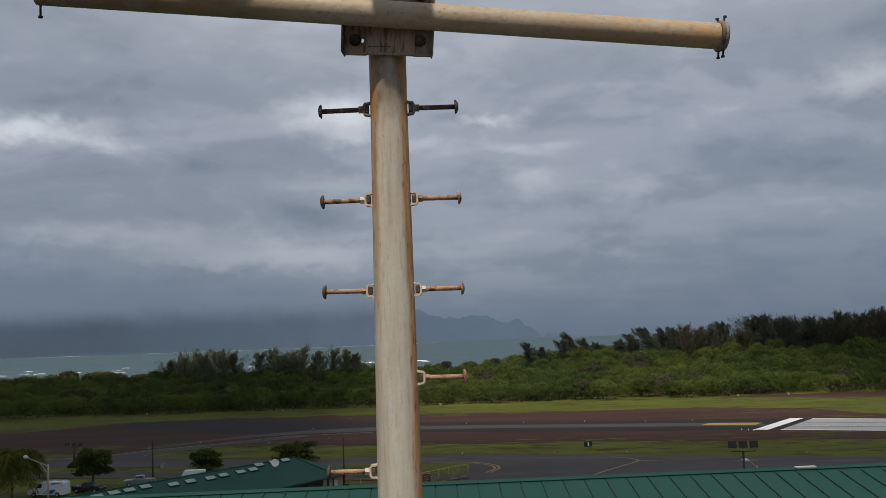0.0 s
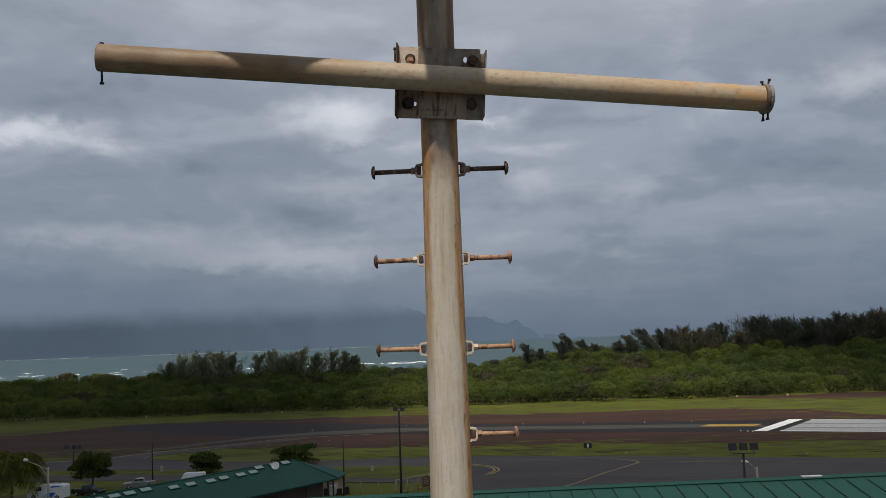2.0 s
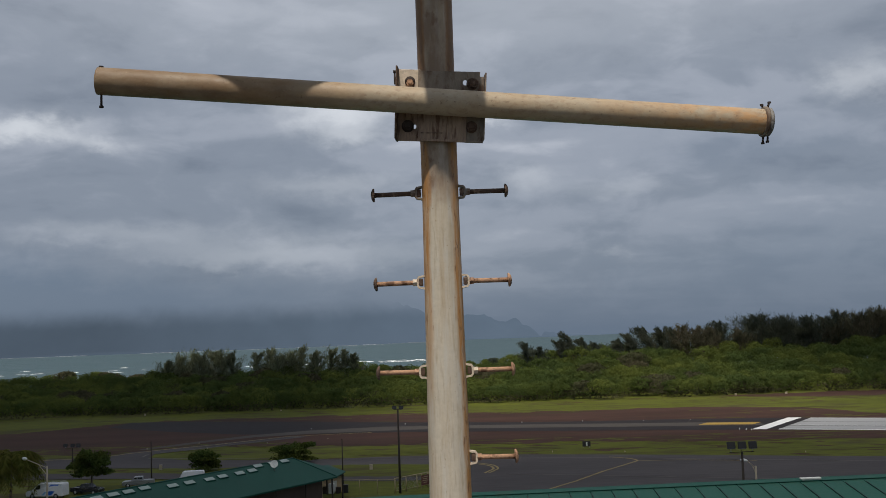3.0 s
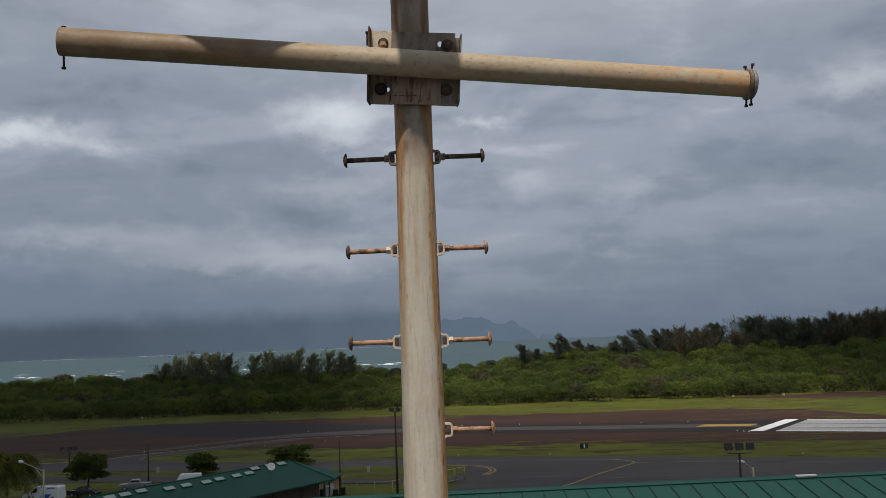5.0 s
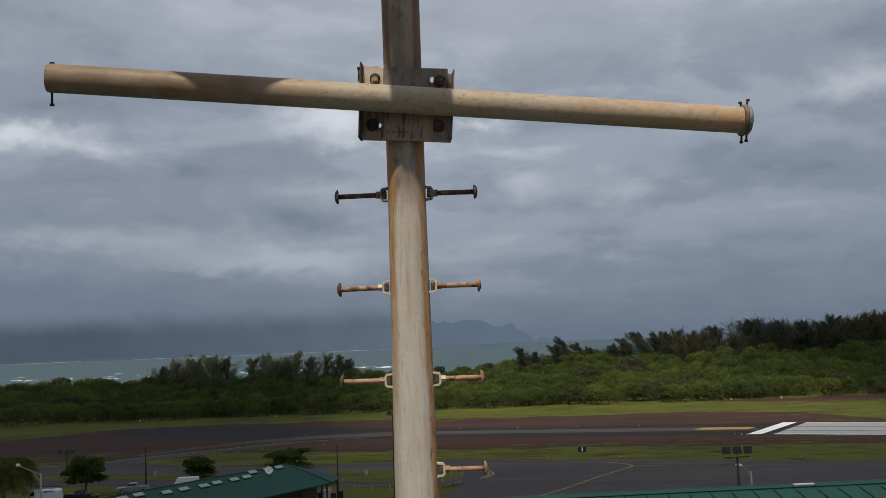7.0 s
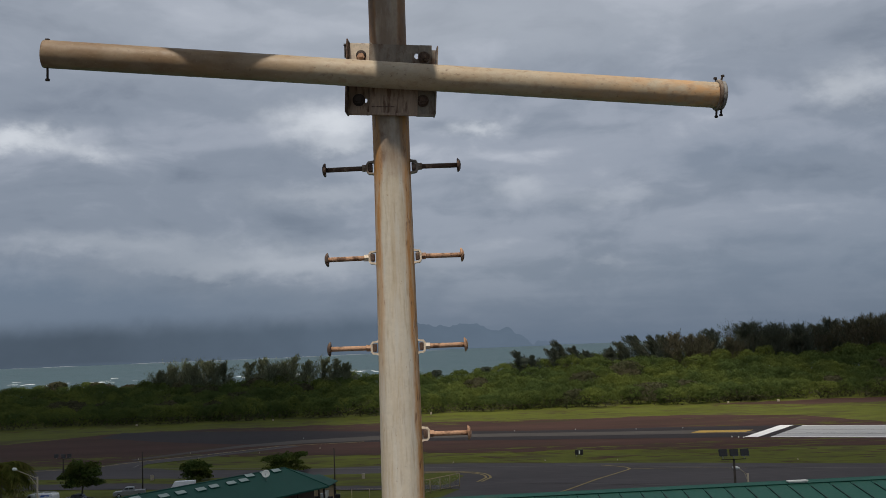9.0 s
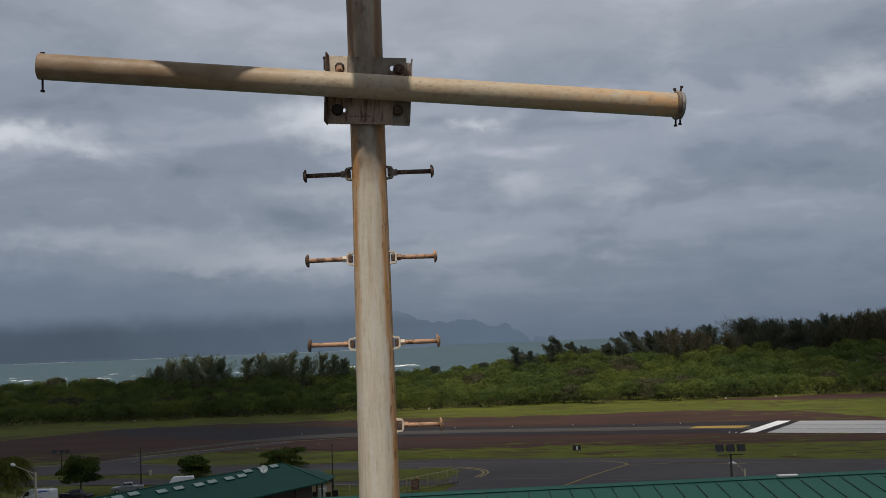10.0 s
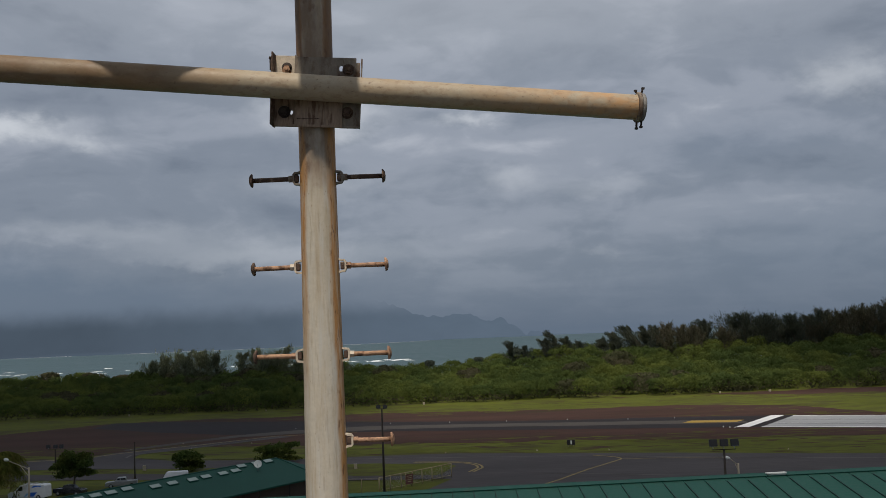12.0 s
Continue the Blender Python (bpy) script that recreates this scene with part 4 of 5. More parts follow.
def build_pole():
    pole = thing("steel_pole", pose(PX, PY, DECK), "weathered cream painted steel pole with rusty step bolts", "pole")
    bm = bmesh.new()
    zs = [0.02 + i * 0.1 for i in range(40)]
    lathe(bm, (0, 0, 0), (0, 0, 1), [(z, shaft_radius(DECK + z)) for z in zs], 40)
    part("shaft", bm, M_POLE, pole)
    bm = bmesh.new()
    box(bm, (0, 0, 0.012), (0.34, 0.34, 0.024), None, 0.003)
    part("base_plate", bm, M_PLATE, pole)
    for sx in (-1, 1):
        for sy in (-1, 1):
            bm = bmesh.new()
            tube(bm, (sx * 0.13, sy * 0.13, 0.024), (sx * 0.13, sy * 0.13, 0.05), 0.016, n=6, smooth=False)
            part("anchor_nut", bm, M_IRON, pole)

    # cross arm: an open pipe, drooping a little to one end
    a, b = Vector((-1.012 - PX, 3.405 - PY, 25.902 - DECK)), Vector((1.160 - PX, 3.535 - PY, 25.719 - DECK))
    ax = (b - a).normalized()
    ln = (b - a).length
    bm = bmesh.new()
    lathe(bm, a, ax, [(ln - 0.02, 0.038), (0.0, 0.040), (0.0, 0.0435), (0.004, 0.0442), (ln * 0.5, 0.0430), (ln - 0.004, 0.0422), (ln, 0.0418), (ln, 0.038), (ln - 0.02, 0.0375)], 40)
    arm = part("cross_arm", bm, M_ARM, pole, "cream painted pipe arm with rust blotches")
    # worn end band and its bolts
    bm = bmesh.new()
    lathe(bm, b - ax * 0.020, ax, [(0, 0.0425), (0, 0.049), (0.003, 0.0510), (0.011, 0.0510), (0.013, 0.049), (0.013, 0.0425)], 40)
    band = part("end_band", bm, M_PLATE, pole, "dull brownish metal band")
    bm = bmesh.new()
    lathe(bm, b, ax, [(-0.006, 0.0475), (0.004, 0.0475), (0.008, 0.042), (0.009, 0.0)], 32)
    part("end_cap", bm, M_WORN, pole, "worn grey pipe cap")
    up = Vector((0, 0, 1))
    for dx, dz, l in ((-0.016, 1, 0.008), (0.002, 1, 0.018), (-0.020, -1, 0.024), (-0.004, -1, 0.018)):
        bm = bmesh.new()
        p = b + ax * dx + up * dz * 0.049
        q = p + up * dz * l + ax * (0.006 if dz > 0 and dx > 0 else -0.002)
        tube(bm, p, q, 0.0036, n=8)
        tube(bm, q - up * dz * 0.004, q + up * dz * 0.002, 0.0060, n=6, smooth=False)
        part("band_bolt", bm, M_IRON, pole)
    bm = bmesh.new()
    p = a + ax * 0.011
    tube(bm, p - up * 0.04, p - up * 0.082, 0.0038, n=8)
    lathe(bm, p - up * 0.080, -up, [(0, 0.0038), (0, 0.0075), (0.006, 0.0075), (0.007, 0.0)], 8)
    part("end_bolt", bm, M_IRON, pole)
    bm = bmesh.new()
    tube(bm, p + up * 0.041, p + up * 0.049, 0.008, n=6, smooth=False)
    part("bolt_head", bm, M_IRON, pole)
    # mounting bracket: plate on the shaft with folded flanges and four bolts, tilted with the arm
    tilt = pose(0.011, -0.066, 25.808 - DECK, 0, 3.5, 0)
    front = part("bracket", holed_plate(-0.073, 0.128, -0.020, 0.114, -0.0045, 0.009, (0.079, 0.078, 0.0075, 0.0105)), M_PLATE, pole, "bent grey steel plate with rust runs")
    front.matrix_basis = tilt
    bracket_parts(front)

    # step bolts
    for z, sides in ((25.528, (-1, 1)), (25.231, (-1, 1)), (24.937, (-1, 1)), (24.655, (1,)), (24.365, (-1,)), (24.07, (1,)), (23.78, (-1,))):
        for s in sides:
            step_bolt(pole, s, z)
    return pole


def holed_plate(x0, x1, z0, z1, y, th, hole):
    """A flat plate with one oval hole through it."""
    bm = bmesh.new()
    cx, cz, rx, rz = hole
    rim = [(cx + rx * math.cos(2 * math.pi * i / 16), cz + rz * math.sin(2 * math.pi * i / 16)) for i in range(16)]
    edges = []
    for ring in ([(x0, z0), (x1, z0), (x1, z1), (x0, z1)], rim):
        vs = [bm.verts.new((px, y, pz)) for px, pz in ring]
        edges += [bm.edges.new((vs[i], vs[(i + 1) % len(vs)])) for i in range(len(vs))]
    faces = [g for g in bmesh.ops.triangle_fill(bm, edges=edges, use_beauty=True)["geom"] if isinstance(g, bmesh.types.BMFace)]
    ext = bmesh.ops.extrude_face_region(bm, geom=faces, use_keep_orig=True)
    for v in ext["geom"]:
        if isinstance(v, bmesh.types.BMVert):
            v.co.y += th
    bmesh.ops.recalc_face_normals(bm, faces=bm.faces[:])
    return bm


def bracket_parts(front):
    h = 0.248
    part("side_plate", box(bmesh.new(), (-0.1055, 0.016, 0.062), (0.073, 0.009, 0.118), None, 0.0015), M_CREAM, front, "cream painted side plate")
    # lower half in the browner material to stand for the arm's shadow
    part("side_plate", holed_plate(-0.142, -0.069, -0.118, 0.0028, 0.0115, 0.009, (-0.083, -0.070, 0.005, 0.008)), M_PLATE_LOW, front, "lower side plate browned for the arm's shade, with rust runs")
    part("tab", box(bmesh.new(), (0.1345, 0.002, 0.040), (0.013, 0.008, 0.118), None, 0.001), M_PLATE, front)
    part("lower_plate", box(bmesh.new(), (0.008, 0.0005, -0.070), (0.158, 0.010, 0.100), None, 0.0015), M_PLATE_LOW, front, "brownish plate with rust runs")
    part("corner_plate", box(bmesh.new(), (0.1140, 0.006, -0.068), (0.056, 0.008, 0.100), None, 0.0015), M_PLATE, front)
    for name, c, sz, mat in (("fold", (-0.073, 0.008, 0.05), (0.007, 0.014, 0.142), M_PLATE), ("lip", (0.006, -0.0065, -h / 2 + 0.006), (0.162, 0.012, 0.008), M_PLATE_LOW),
                             ("cheek", (-0.066, 0.050, 0), (0.008, 0.060, h * 0.78), M_PLATE), ("cheek", (0.062, 0.040, 0), (0.008, 0.066, h * 0.78), M_PLATE),
                             ("corner_lip", (0.112, -0.002, -0.119), (0.060, 0.012, 0.006), M_PLATE)):
        part(name, box(bmesh.new(), c, sz, None, 0.001), mat, front)
    # folded flanges, bent a little out of true
    # the left one gets the dark rust for its shaded inner side
    for sx, top, mat in ((-1, 0.010, M_RUST_SHADE), (1, -0.008, M_PLATE)):
        bm = bmesh.new()
        box(bm, (sx * 0.1435, 0.012 + 0.014 * sx, 0.004 * sx + top / 2), (0.005, 0.066, 0.232 + top), Matrix.Rotation(radians(sx * 4), 4, "Z") @ Matrix.Rotation(radians(sx * 0.6), 4, "Y"), 0.0015)
        part("flange", bm, mat, front)
    bm = bmesh.new()
    tube(bm, (-0.151, -0.028, 0.060), (-0.153, -0.030, 0.100), 0.0028, n=8)
    lathe(bm, (-0.153, -0.030, 0.098), (0, 0, 1), [(0, 0.0), (0, 0.0048), (0.007, 0.0048), (0.008, 0.0)], 8)
    part("pin", bm, M_IRON, front)
    # bolts: washer, hexagon head, shank end
    for x, z, y0, r, mat in ((-0.103, 0.072, 0.011, 0.0125, M_RUST), (-0.106, -0.070, 0.011, 0.0165, M_IRON), (0.103, 0.073, -0.005, 0.0160, M_RUST_SHADE), (0.103, -0.070, 0.001, 0.0160, M_RUST_SHADE)):
        bm = bmesh.new()
        tube(bm, (x, y0, z), (x, y0 - 0.003, z), r * 1.25, n=16)
        tube(bm, (x, y0 - 0.003, z), (x, y0 - 0.016, z), r, n=6, smooth=False)
        tube(bm, (x, y0 - 0.016, z), (x, y0 - 0.027, z), r * 0.52, n=10)
        part("bracket_bolt", bm, mat, front)
    bm = bmesh.new()
    lathe(bm, (-0.103, 0.010, 0.080), (0, -1, 0), [(0, 0.0), (0, 0.017), (0.002, 0.017), (0.002, 0.0)], 16)
    part("washer", bm, M_IRON, front)
    bm = bmesh.new()
    lathe(bm, (-0.064, -0.0048, -0.094), (1, 0, 0.02), [(0, 0.0), (0.004, 0.0016), (0.015, 0.0006), (0.025, 0.0018), (0.036, 0.0007), (0.046, 0.0019), (0.058, 0.0010), (0.070, 0.0016), (0.078, 0.0)], 8)
    part("weld_bead", bm, M_RUST_SHADE, front, "rusty weld bead")


def step_bolt(pole, s, z):
    """Welded loop, nut, shank and round head."""
    r = shaft_radius(z)
    zl = z - DECK
    rng = random.Random(int(z * 1000) + s)
    x0 = s * (r - 0.004)
    bm = bmesh.new()
    h, w, t = 0.026, 0.028, 0.0062
    prof = [(0, h), (w * 0.30, h * 0.86), (w * 0.80, h * 0.80), (w, h * 0.50), (w, -h * 0.50), (w * 0.80, -h * 0.80), (w * 0.30, -h * 0.86), (0, -h)]
    inner = [(0, h - t * 1.2), (w * 0.30, h * 0.86 - t), (w * 0.80 - t * 0.5, h * 0.80 - t), (w - t, h * 0.50 - t * 0.4), (w - t, -h * 0.50 + t * 0.4), (w * 0.80 - t * 0.5, -h * 0.80 + t), (w * 0.30, -h * 0.86 + t), (0, -h + t * 1.2)]
    rings = [[bm.verts.new((x0 + s * px, py, zl + pz)) for px, pz in ring] for py in (-0.012, 0.012) for ring in (prof, inner)]
    of, inf, ob, inb = rings
    for i in range(7):
        for quad in ((of[i], of[i + 1], inf[i + 1], inf[i]), (ob[i + 1], ob[i], inb[i], inb[i + 1]), (of[i + 1], of[i], ob[i], ob[i + 1]), (inf[i], inf[i + 1], inb[i + 1], inb[i])):
            bm.faces.new(quad)
    bmesh.ops.recalc_face_normals(bm, faces=bm.faces[:])
    # above 25.4 the darker materials put in the arm's shade along with rust
    loop = part("step_bolt", bm, M_PLATE if z > 25.4 else M_CREAM, pole, "rusty step bolt on a cream painted clip")
    bm = bmesh.new()
    xn = x0 + s * w
    box(bm, (xn - s * 0.0135, -0.001, zl), (0.0135, 0.022, 0.025), None, 0.003)
    part("inner_nut", bm, M_RUST_SHADE, loop)
    bm = bmesh.new()
    tube(bm, (xn - s * 0.001, 0, zl), (xn + s * 0.014, 0, zl), 0.0122, n=6, smooth=False)
    part("nut", bm, M_PLATE if z > 25.4 else M_CREAM if rng.random() < 0.5 else M_RUST, loop)
    bm = bmesh.new()
    tip = 0.2245 if s > 0 else -0.2290
    dz = rng.uniform(-0.002, 0.002)
    tube(bm, (xn - s * 0.02, 0, zl), (tip - s * 0.008, 0, zl + dz), 0.0080, n=14)
    part("shank", bm, M_RUST_SHADE if z > 25.4 else M_RUST, loop)
    bm = bmesh.new()
    lathe(bm, (tip - s * 0.010, 0, zl + dz), (s, rng.uniform(-0.05, 0.05), rng.uniform(-0.06, 0.06)), [(0, 0.0), (0, 0.0225), (0.003, 0.0232), (0.007, 0.020), (0.011, 0.012), (0.0125, 0.0)], 20)
    part("head", bm, M_RUST_SHADE if (s < 0 or z > 25.4) else M_RUST, loop)


POLE = build_pole()


def shade_disc(x, y, z):
    """Unseen lamp-shaped disc under the upper bar, added to shade the cross arm."""
    f = thing("shade_disc", pose(x, y, z), "unseen grey disc added to shade the pole's cross arm", "lamp")
    bm = bmesh.new()
    lathe(bm, (0, 0, 0.10), (0, 0, -1), [(0.0, 0.05), (0.02, 0.15), (0.06, 0.25), (0.10, 0.27), (0.115, 0.27), (0.115, 0.0)], 32)
    part("shade", bm, M_GALV, f)
    bm = bmesh.new()
    tube(bm, (0, 0, 0.10), (0, 0, 0.22), 0.03, n=10)
    part("stem", bm, M_IRON, f)


def build_pole_top(pole):
    # bars never in view, added to throw shade on the cross arm and shaft
    bm = bmesh.new()
    box(bm, (-0.036, -0.34, 3.33), (0.186, 0.56, 0.06), None, 0.006)
    part("shade_outrigger", bm, M_ARM, pole)
    bm = bmesh.new()
    box(bm, (-0.47, -0.265, 3.40), (0.72, 0.10, 0.06), None, 0.006)
    part("shade_bar", bm, M_ARM, pole)
    shade_disc(-0.530, 3.30, 26.55)


build_pole_top(POLE)


# ---- the airfield's small things ----
M_BLACK = material("black_plastic", (0.018, 0.018, 0.020), 0.6, 0, 0.3, 3, 20, 0.0)
M_POST = material("dark_weathered_post", (0.045, 0.036, 0.030), 0.9, 0, 0.3, 2, 15, 0.1)
M_LAMPPOST = material("pale_grey_lamp_post", (0.36, 0.31, 0.23), 0.7, 0.1, 0.15, 1, 10, 0.05)
M_CARWHITE = material("white_car_paint", (0.72, 0.73, 0.74), 0.25, 0, 0.04, 1, 8, 0.0, spec=0.6)
M_CARSILVER = material("grey_car_paint", (0.24, 0.25, 0.25), 0.35, 0.4, 0.05, 1, 8, 0.0, spec=0.6)
M_CARDARK = material("black_car_paint", (0.020, 0.021, 0.024), 0.25, 0, 0.1, 1, 8, 0.0, spec=0.6)
M_BLUE = material("blue_vinyl_graphic", (0.020, 0.12, 0.55), 0.35, 0, 0.08, 1, 8, 0.0)
M_LIGHTBLUE = material("light_blue_vinyl_graphic", (0.20, 0.42, 0.66), 0.35, 0, 0.08, 1, 8, 0.0)
M_GLASS = material("dark_car_glass", (0.022, 0.026, 0.030), 0.08, 0, 0.05, 1, 8, 0.0, spec=0.9)
M_TYRE = material("black_rubber", (0.016, 0.016, 0.016), 0.9, 0, 0.2, 3, 30, 0.1)
M_SKYLIGHT = material("milky_skylight_plastic", (0.28, 0.35, 0.32), 0.35, 0, 0.06, 1, 8, 0.0)
M_TAN = material("tan_painted_wall", (0.46, 0.35, 0.21), 0.85, 0, 0.12, 0.6, 12, 0.1)
M_DARKWALL = material("brown_boarded_wall", (0.060, 0.042, 0.034), 0.85, 0, 0.25, 0.8, 12, 0.1)
M_HOUSEROOF = material("green_house_roof_metal", (0.012, 0.066, 0.050), 0.6, 0, 0.18, 0.3, 6, 0.0, spec=0.2)
M_FENCE = material("weathered_fence_rail", (0.36, 0.29, 0.17), 0.8, 0.0, 0.25, 1, 10, 0.05)
M_MAROON = material("faded_maroon_board", (0.12, 0.045, 0.038), 0.8, 0, 0.2, 2, 10, 0.0)
M_TREELEAF = leaves("broad_tree_leaves", (0.064, 0.094, 0.026), 0.35, (0.100, 0.116, 0.030), 0.35)
M_PALM = leaves("palm_fronds", (0.098, 0.110, 0.026), 0.4, (0.15, 0.135, 0.040), 0.5, 0.45)


def house():
    """Long low building with a hipped green roof, skylights and an open porch end."""
    ang = math.degrees(math.atan2(0.847, 0.532))
    m = pose(-44.4, 128.4, 0.0, 0, 0, ang)
    h = thing("building", m, "long low building with green hipped metal roof", "building")
    zr, ze, w, x0, x1, xe = 7.0, 4.0, 5.5, -14.0, 38.7, 42.3
    def roof_face(name, pts, th=0.14):
        bm = bmesh.new()
        top = [bm.verts.new(p) for p in pts]
        low = [bm.verts.new((p[0], p[1], p[2] - th)) for p in pts]
        bm.faces.new(top)
        bm.faces.new(low[::-1])
        for i in range(len(pts)):
            j = (i + 1) % len(pts)
            bm.faces.new((top[j], top[i], low[i], low[j]))
        bmesh.ops.recalc_face_normals(bm, faces=bm.faces[:])
        return part(name, bm, M_HOUSEROOF, h)
    roof_face("front_slope", [(x0, -w, ze), (xe, -w, ze), (x1, 0, zr), (x0, 0, zr)])
    roof_face("back_slope", [(x0, 0, zr), (x1, 0, zr), (xe, w, ze), (x0, w, ze)])
    roof_face("hip", [(xe, -w, ze), (46.6, -3.9, ze + 0.15), (49.5, 2.0, ze + 0.65), (xe, w, ze), (x1, 0, zr)])
    bm = bmesh.new()
    tube(bm, (x0, 0, zr + 0.02), (x1, 0, zr + 0.02), 0.10, n=8)
    part("ridge_cap", bm, M_HOUSEROOF, h)
    bm = bmesh.new()
    tube(bm, (x1, 0, zr + 0.02), (xe, -w, ze + 0.03), 0.08, n=8)
    part("hip_cap", bm, M_HOUSEROOF, h)
    bm = bmesh.new()
    box(bm, (x0, 0, 5.2), (0.2, 10.4, 2.4))
    part("gable", bm, M_DARKWALL, h)
    for y in (-4.4, 4.4):
        bm = bmesh.new()
        box(bm, ((x0 + 40) / 2, y, 1.95), (40 - x0, 0.2, 3.9))
        part("wall", bm, M_DARKWALL, h)
    bm = bmesh.new()
    box(bm, (40.2, 0.0, 1.9), (0.2, 8.6, 3.8))
    part("end_wall", bm, M_TAN, h, "tan painted end wall")
    bm = bmesh.new()
    box(bm, (xe - 26, -w, ze - 0.12), (52, 0.08, 0.22))
    part("fascia", bm, M_HOUSEROOF, h)
    for x, y in ((41.8, -5.0), (46.0, -3.7), (48.5, 1.4), (35.5, -5.1), (29.0, -5.1), (22.5, -5.1)):
        bm = bmesh.new()
        box(bm, (x, y, 1.88), (0.18, 0.18, 3.76), None, 0.02)
        part("porch_post", bm, M_POST, h)
    slope = math.atan2(zr - ze, w)
    for x, y in ((1.2, 0.9), (3.8, 0.8), (6.2, 0.8), (8.9, 0.7), (13.2, 1.2), (16.2, 1.2), (19.8, 1.3), (22.4, 1.2), (25.8, 1.2), (28.4, 1.15), (30.4, 0.45), (33.6, 0.45), (36.2, 0.45)):
        z = zr - y * (zr - ze) / w
        bm = bmesh.new()
        rot = Matrix.Rotation(slope, 4, "X")
        box(bm, (x, -y, z + 0.08), (1.75, 0.80, 0.14), rot, 0.02)
        curb = part("skylight", bm, M_HOUSEROOF, h, "raised milky skylight")
        bm = bmesh.new()
        box(bm, (x, -y, z + 0.17), (1.65, 0.68, 0.04), rot, 0.012)
        part("dome", bm, M_SKYLIGHT, curb)
    return h


def shed():
    s = thing("shed", pose(-19.5, 174.0, 0, 0, 0, 14), "small tan shed with white door behind the building", "shed")
    bm = bmesh.new()
    box(bm, (0, 0, 1.35), (3.2, 2.4, 2.7), None, 0.03)
    part("wall", bm, M_TAN, s)
    bm = bmesh.new()
    box(bm, (0, -0.2, 2.78), (3.6, 3.2, 0.14), Matrix.Rotation(radians(4), 4, "X"), 0.02)
    part("roof", bm, M_DARKWALL, s)
    bm = bmesh.new()
    box(bm, (0.25, -1.23, 0.95), (0.9, 0.05, 1.7), None, 0.01)
    part("door", bm, M_TRIM, s)
    for x, y, hh, wd, mat, label in ((-0.9, -2.3, 1.0, 0.7, M_POST, "dark storage bin outside the shed"), (0.3, -2.5, 1.5, 0.9, M_TRIM, "white storage box outside the shed"),
                                     (1.4, -2.4, 0.9, 0.8, M_POST, "dark storage bin outside the shed"), (2.5, -2.0, 1.2, 0.9, M_BLACK, "black storage bin beside the shed")):
        b2 = thing("storage_bin", pose(-19.5 + x, 173.8 + y, 0), label, "bin", "bins beside the shed")
        bm = bmesh.new()
        box(bm, (0, 0, hh / 2), (wd, 0.8, hh), None, 0.05)
        part("bin_body", bm, mat, b2)
        bm = bmesh.new()
        box(bm, (0, 0, hh + 0.04), (wd + 0.06, 0.86, 0.08), None, 0.03)
        part("lid", bm, mat, b2)


def dish():
    ang = math.degrees(math.atan2(0.847, 0.532))
    base = pose(-44.4, 128.4, 0, 0, 0, ang) @ Vector((32.3, -1.9, 5.97))
    d = thing("satellite_dish", pose(*base), "white satellite dish on the green roof", "satellite dish")
    bm = bmesh.new()
    tube(bm, (0, 0, -0.1), (0, 0, 0.9), 0.05, n=8)
    part("mast", bm, M_GALV, d)
    bm = bmesh.new()
    lathe(bm, (0, -0.05, 0.95), (0.15, -0.9, 0.4), [(0.0, 0.0), (0.02, 0.25), (0.08, 0.45), (0.14, 0.58), (0.155, 0.58), (0.09, 0.44), (0.03, 0.25), (0.012, 0.0)], 20)
    part("reflector", bm, M_TRIM, d)
    bm = bmesh.new()
    tube(bm, (0, -0.1, 0.5), (0.05, -0.75, 1.1), 0.02, n=6)
    part("feed_arm", bm, M_GALV, d)


def wheel(parent, x, y, r=0.36):
    bm = bmesh.new()
    lathe(bm, (x, y - 0.12, r), (0, 1, 0), [(0, r * 0.6), (0.0, r * 0.93), (0.03, r), (0.21, r), (0.24, r * 0.93), (0.24, r * 0.6)], 18)
    t = part("wheel", bm, M_TYRE, parent)
    bm = bmesh.new()
    lathe(bm, (x, y - 0.125, r), (0, 1, 0), [(0.0, 0.0), (0.0, r * 0.58), (0.25, r * 0.58), (0.25, 0.0)], 14)
    part("rim", bm, M_GALV, t)


def car_shell(parent, outline, width, mat, name="body", tuck=0.12, z_tuck=1.0):
    """A side outline drawn across the width, narrower above the waist."""
    bm = bmesh.new()
    sides = []
    for s in (-1, 1):
        sides.append([bm.verts.new((x, s * (width / 2 - (tuck if z > z_tuck else 0)), z)) for x, z in outline])
    a, b = sides
    bm.faces.new(a)
    bm.faces.new(b[::-1])
    n = len(outline)
    for i in range(n):
        j = (i + 1) % n
        bm.faces.new((a[j], a[i], b[i], b[j]))
    bmesh.ops.recalc_face_normals(bm, faces=bm.faces[:])
    bmesh.ops.bevel(bm, geom=bm.edges[:], offset=0.05, segments=2, affect="EDGES", profile=0.6)
    return part(name, bm, mat, parent)


def pane(parent, pts, mat=None, name="window"):
    bm = bmesh.new()
    f = bm.faces.new([bm.verts.new(p) for p in pts])
    r = bmesh.ops.extrude_face_region(bm, geom=[f])
    bm.normal_update()
    for v in r["geom"]:
        if isinstance(v, bmesh.types.BMVert):
            v.co += f.normal * 0.012
    bmesh.ops.recalc_face_normals(bm, faces=bm.faces[:])
    return part(name, bm, mat or M_GLASS, parent)


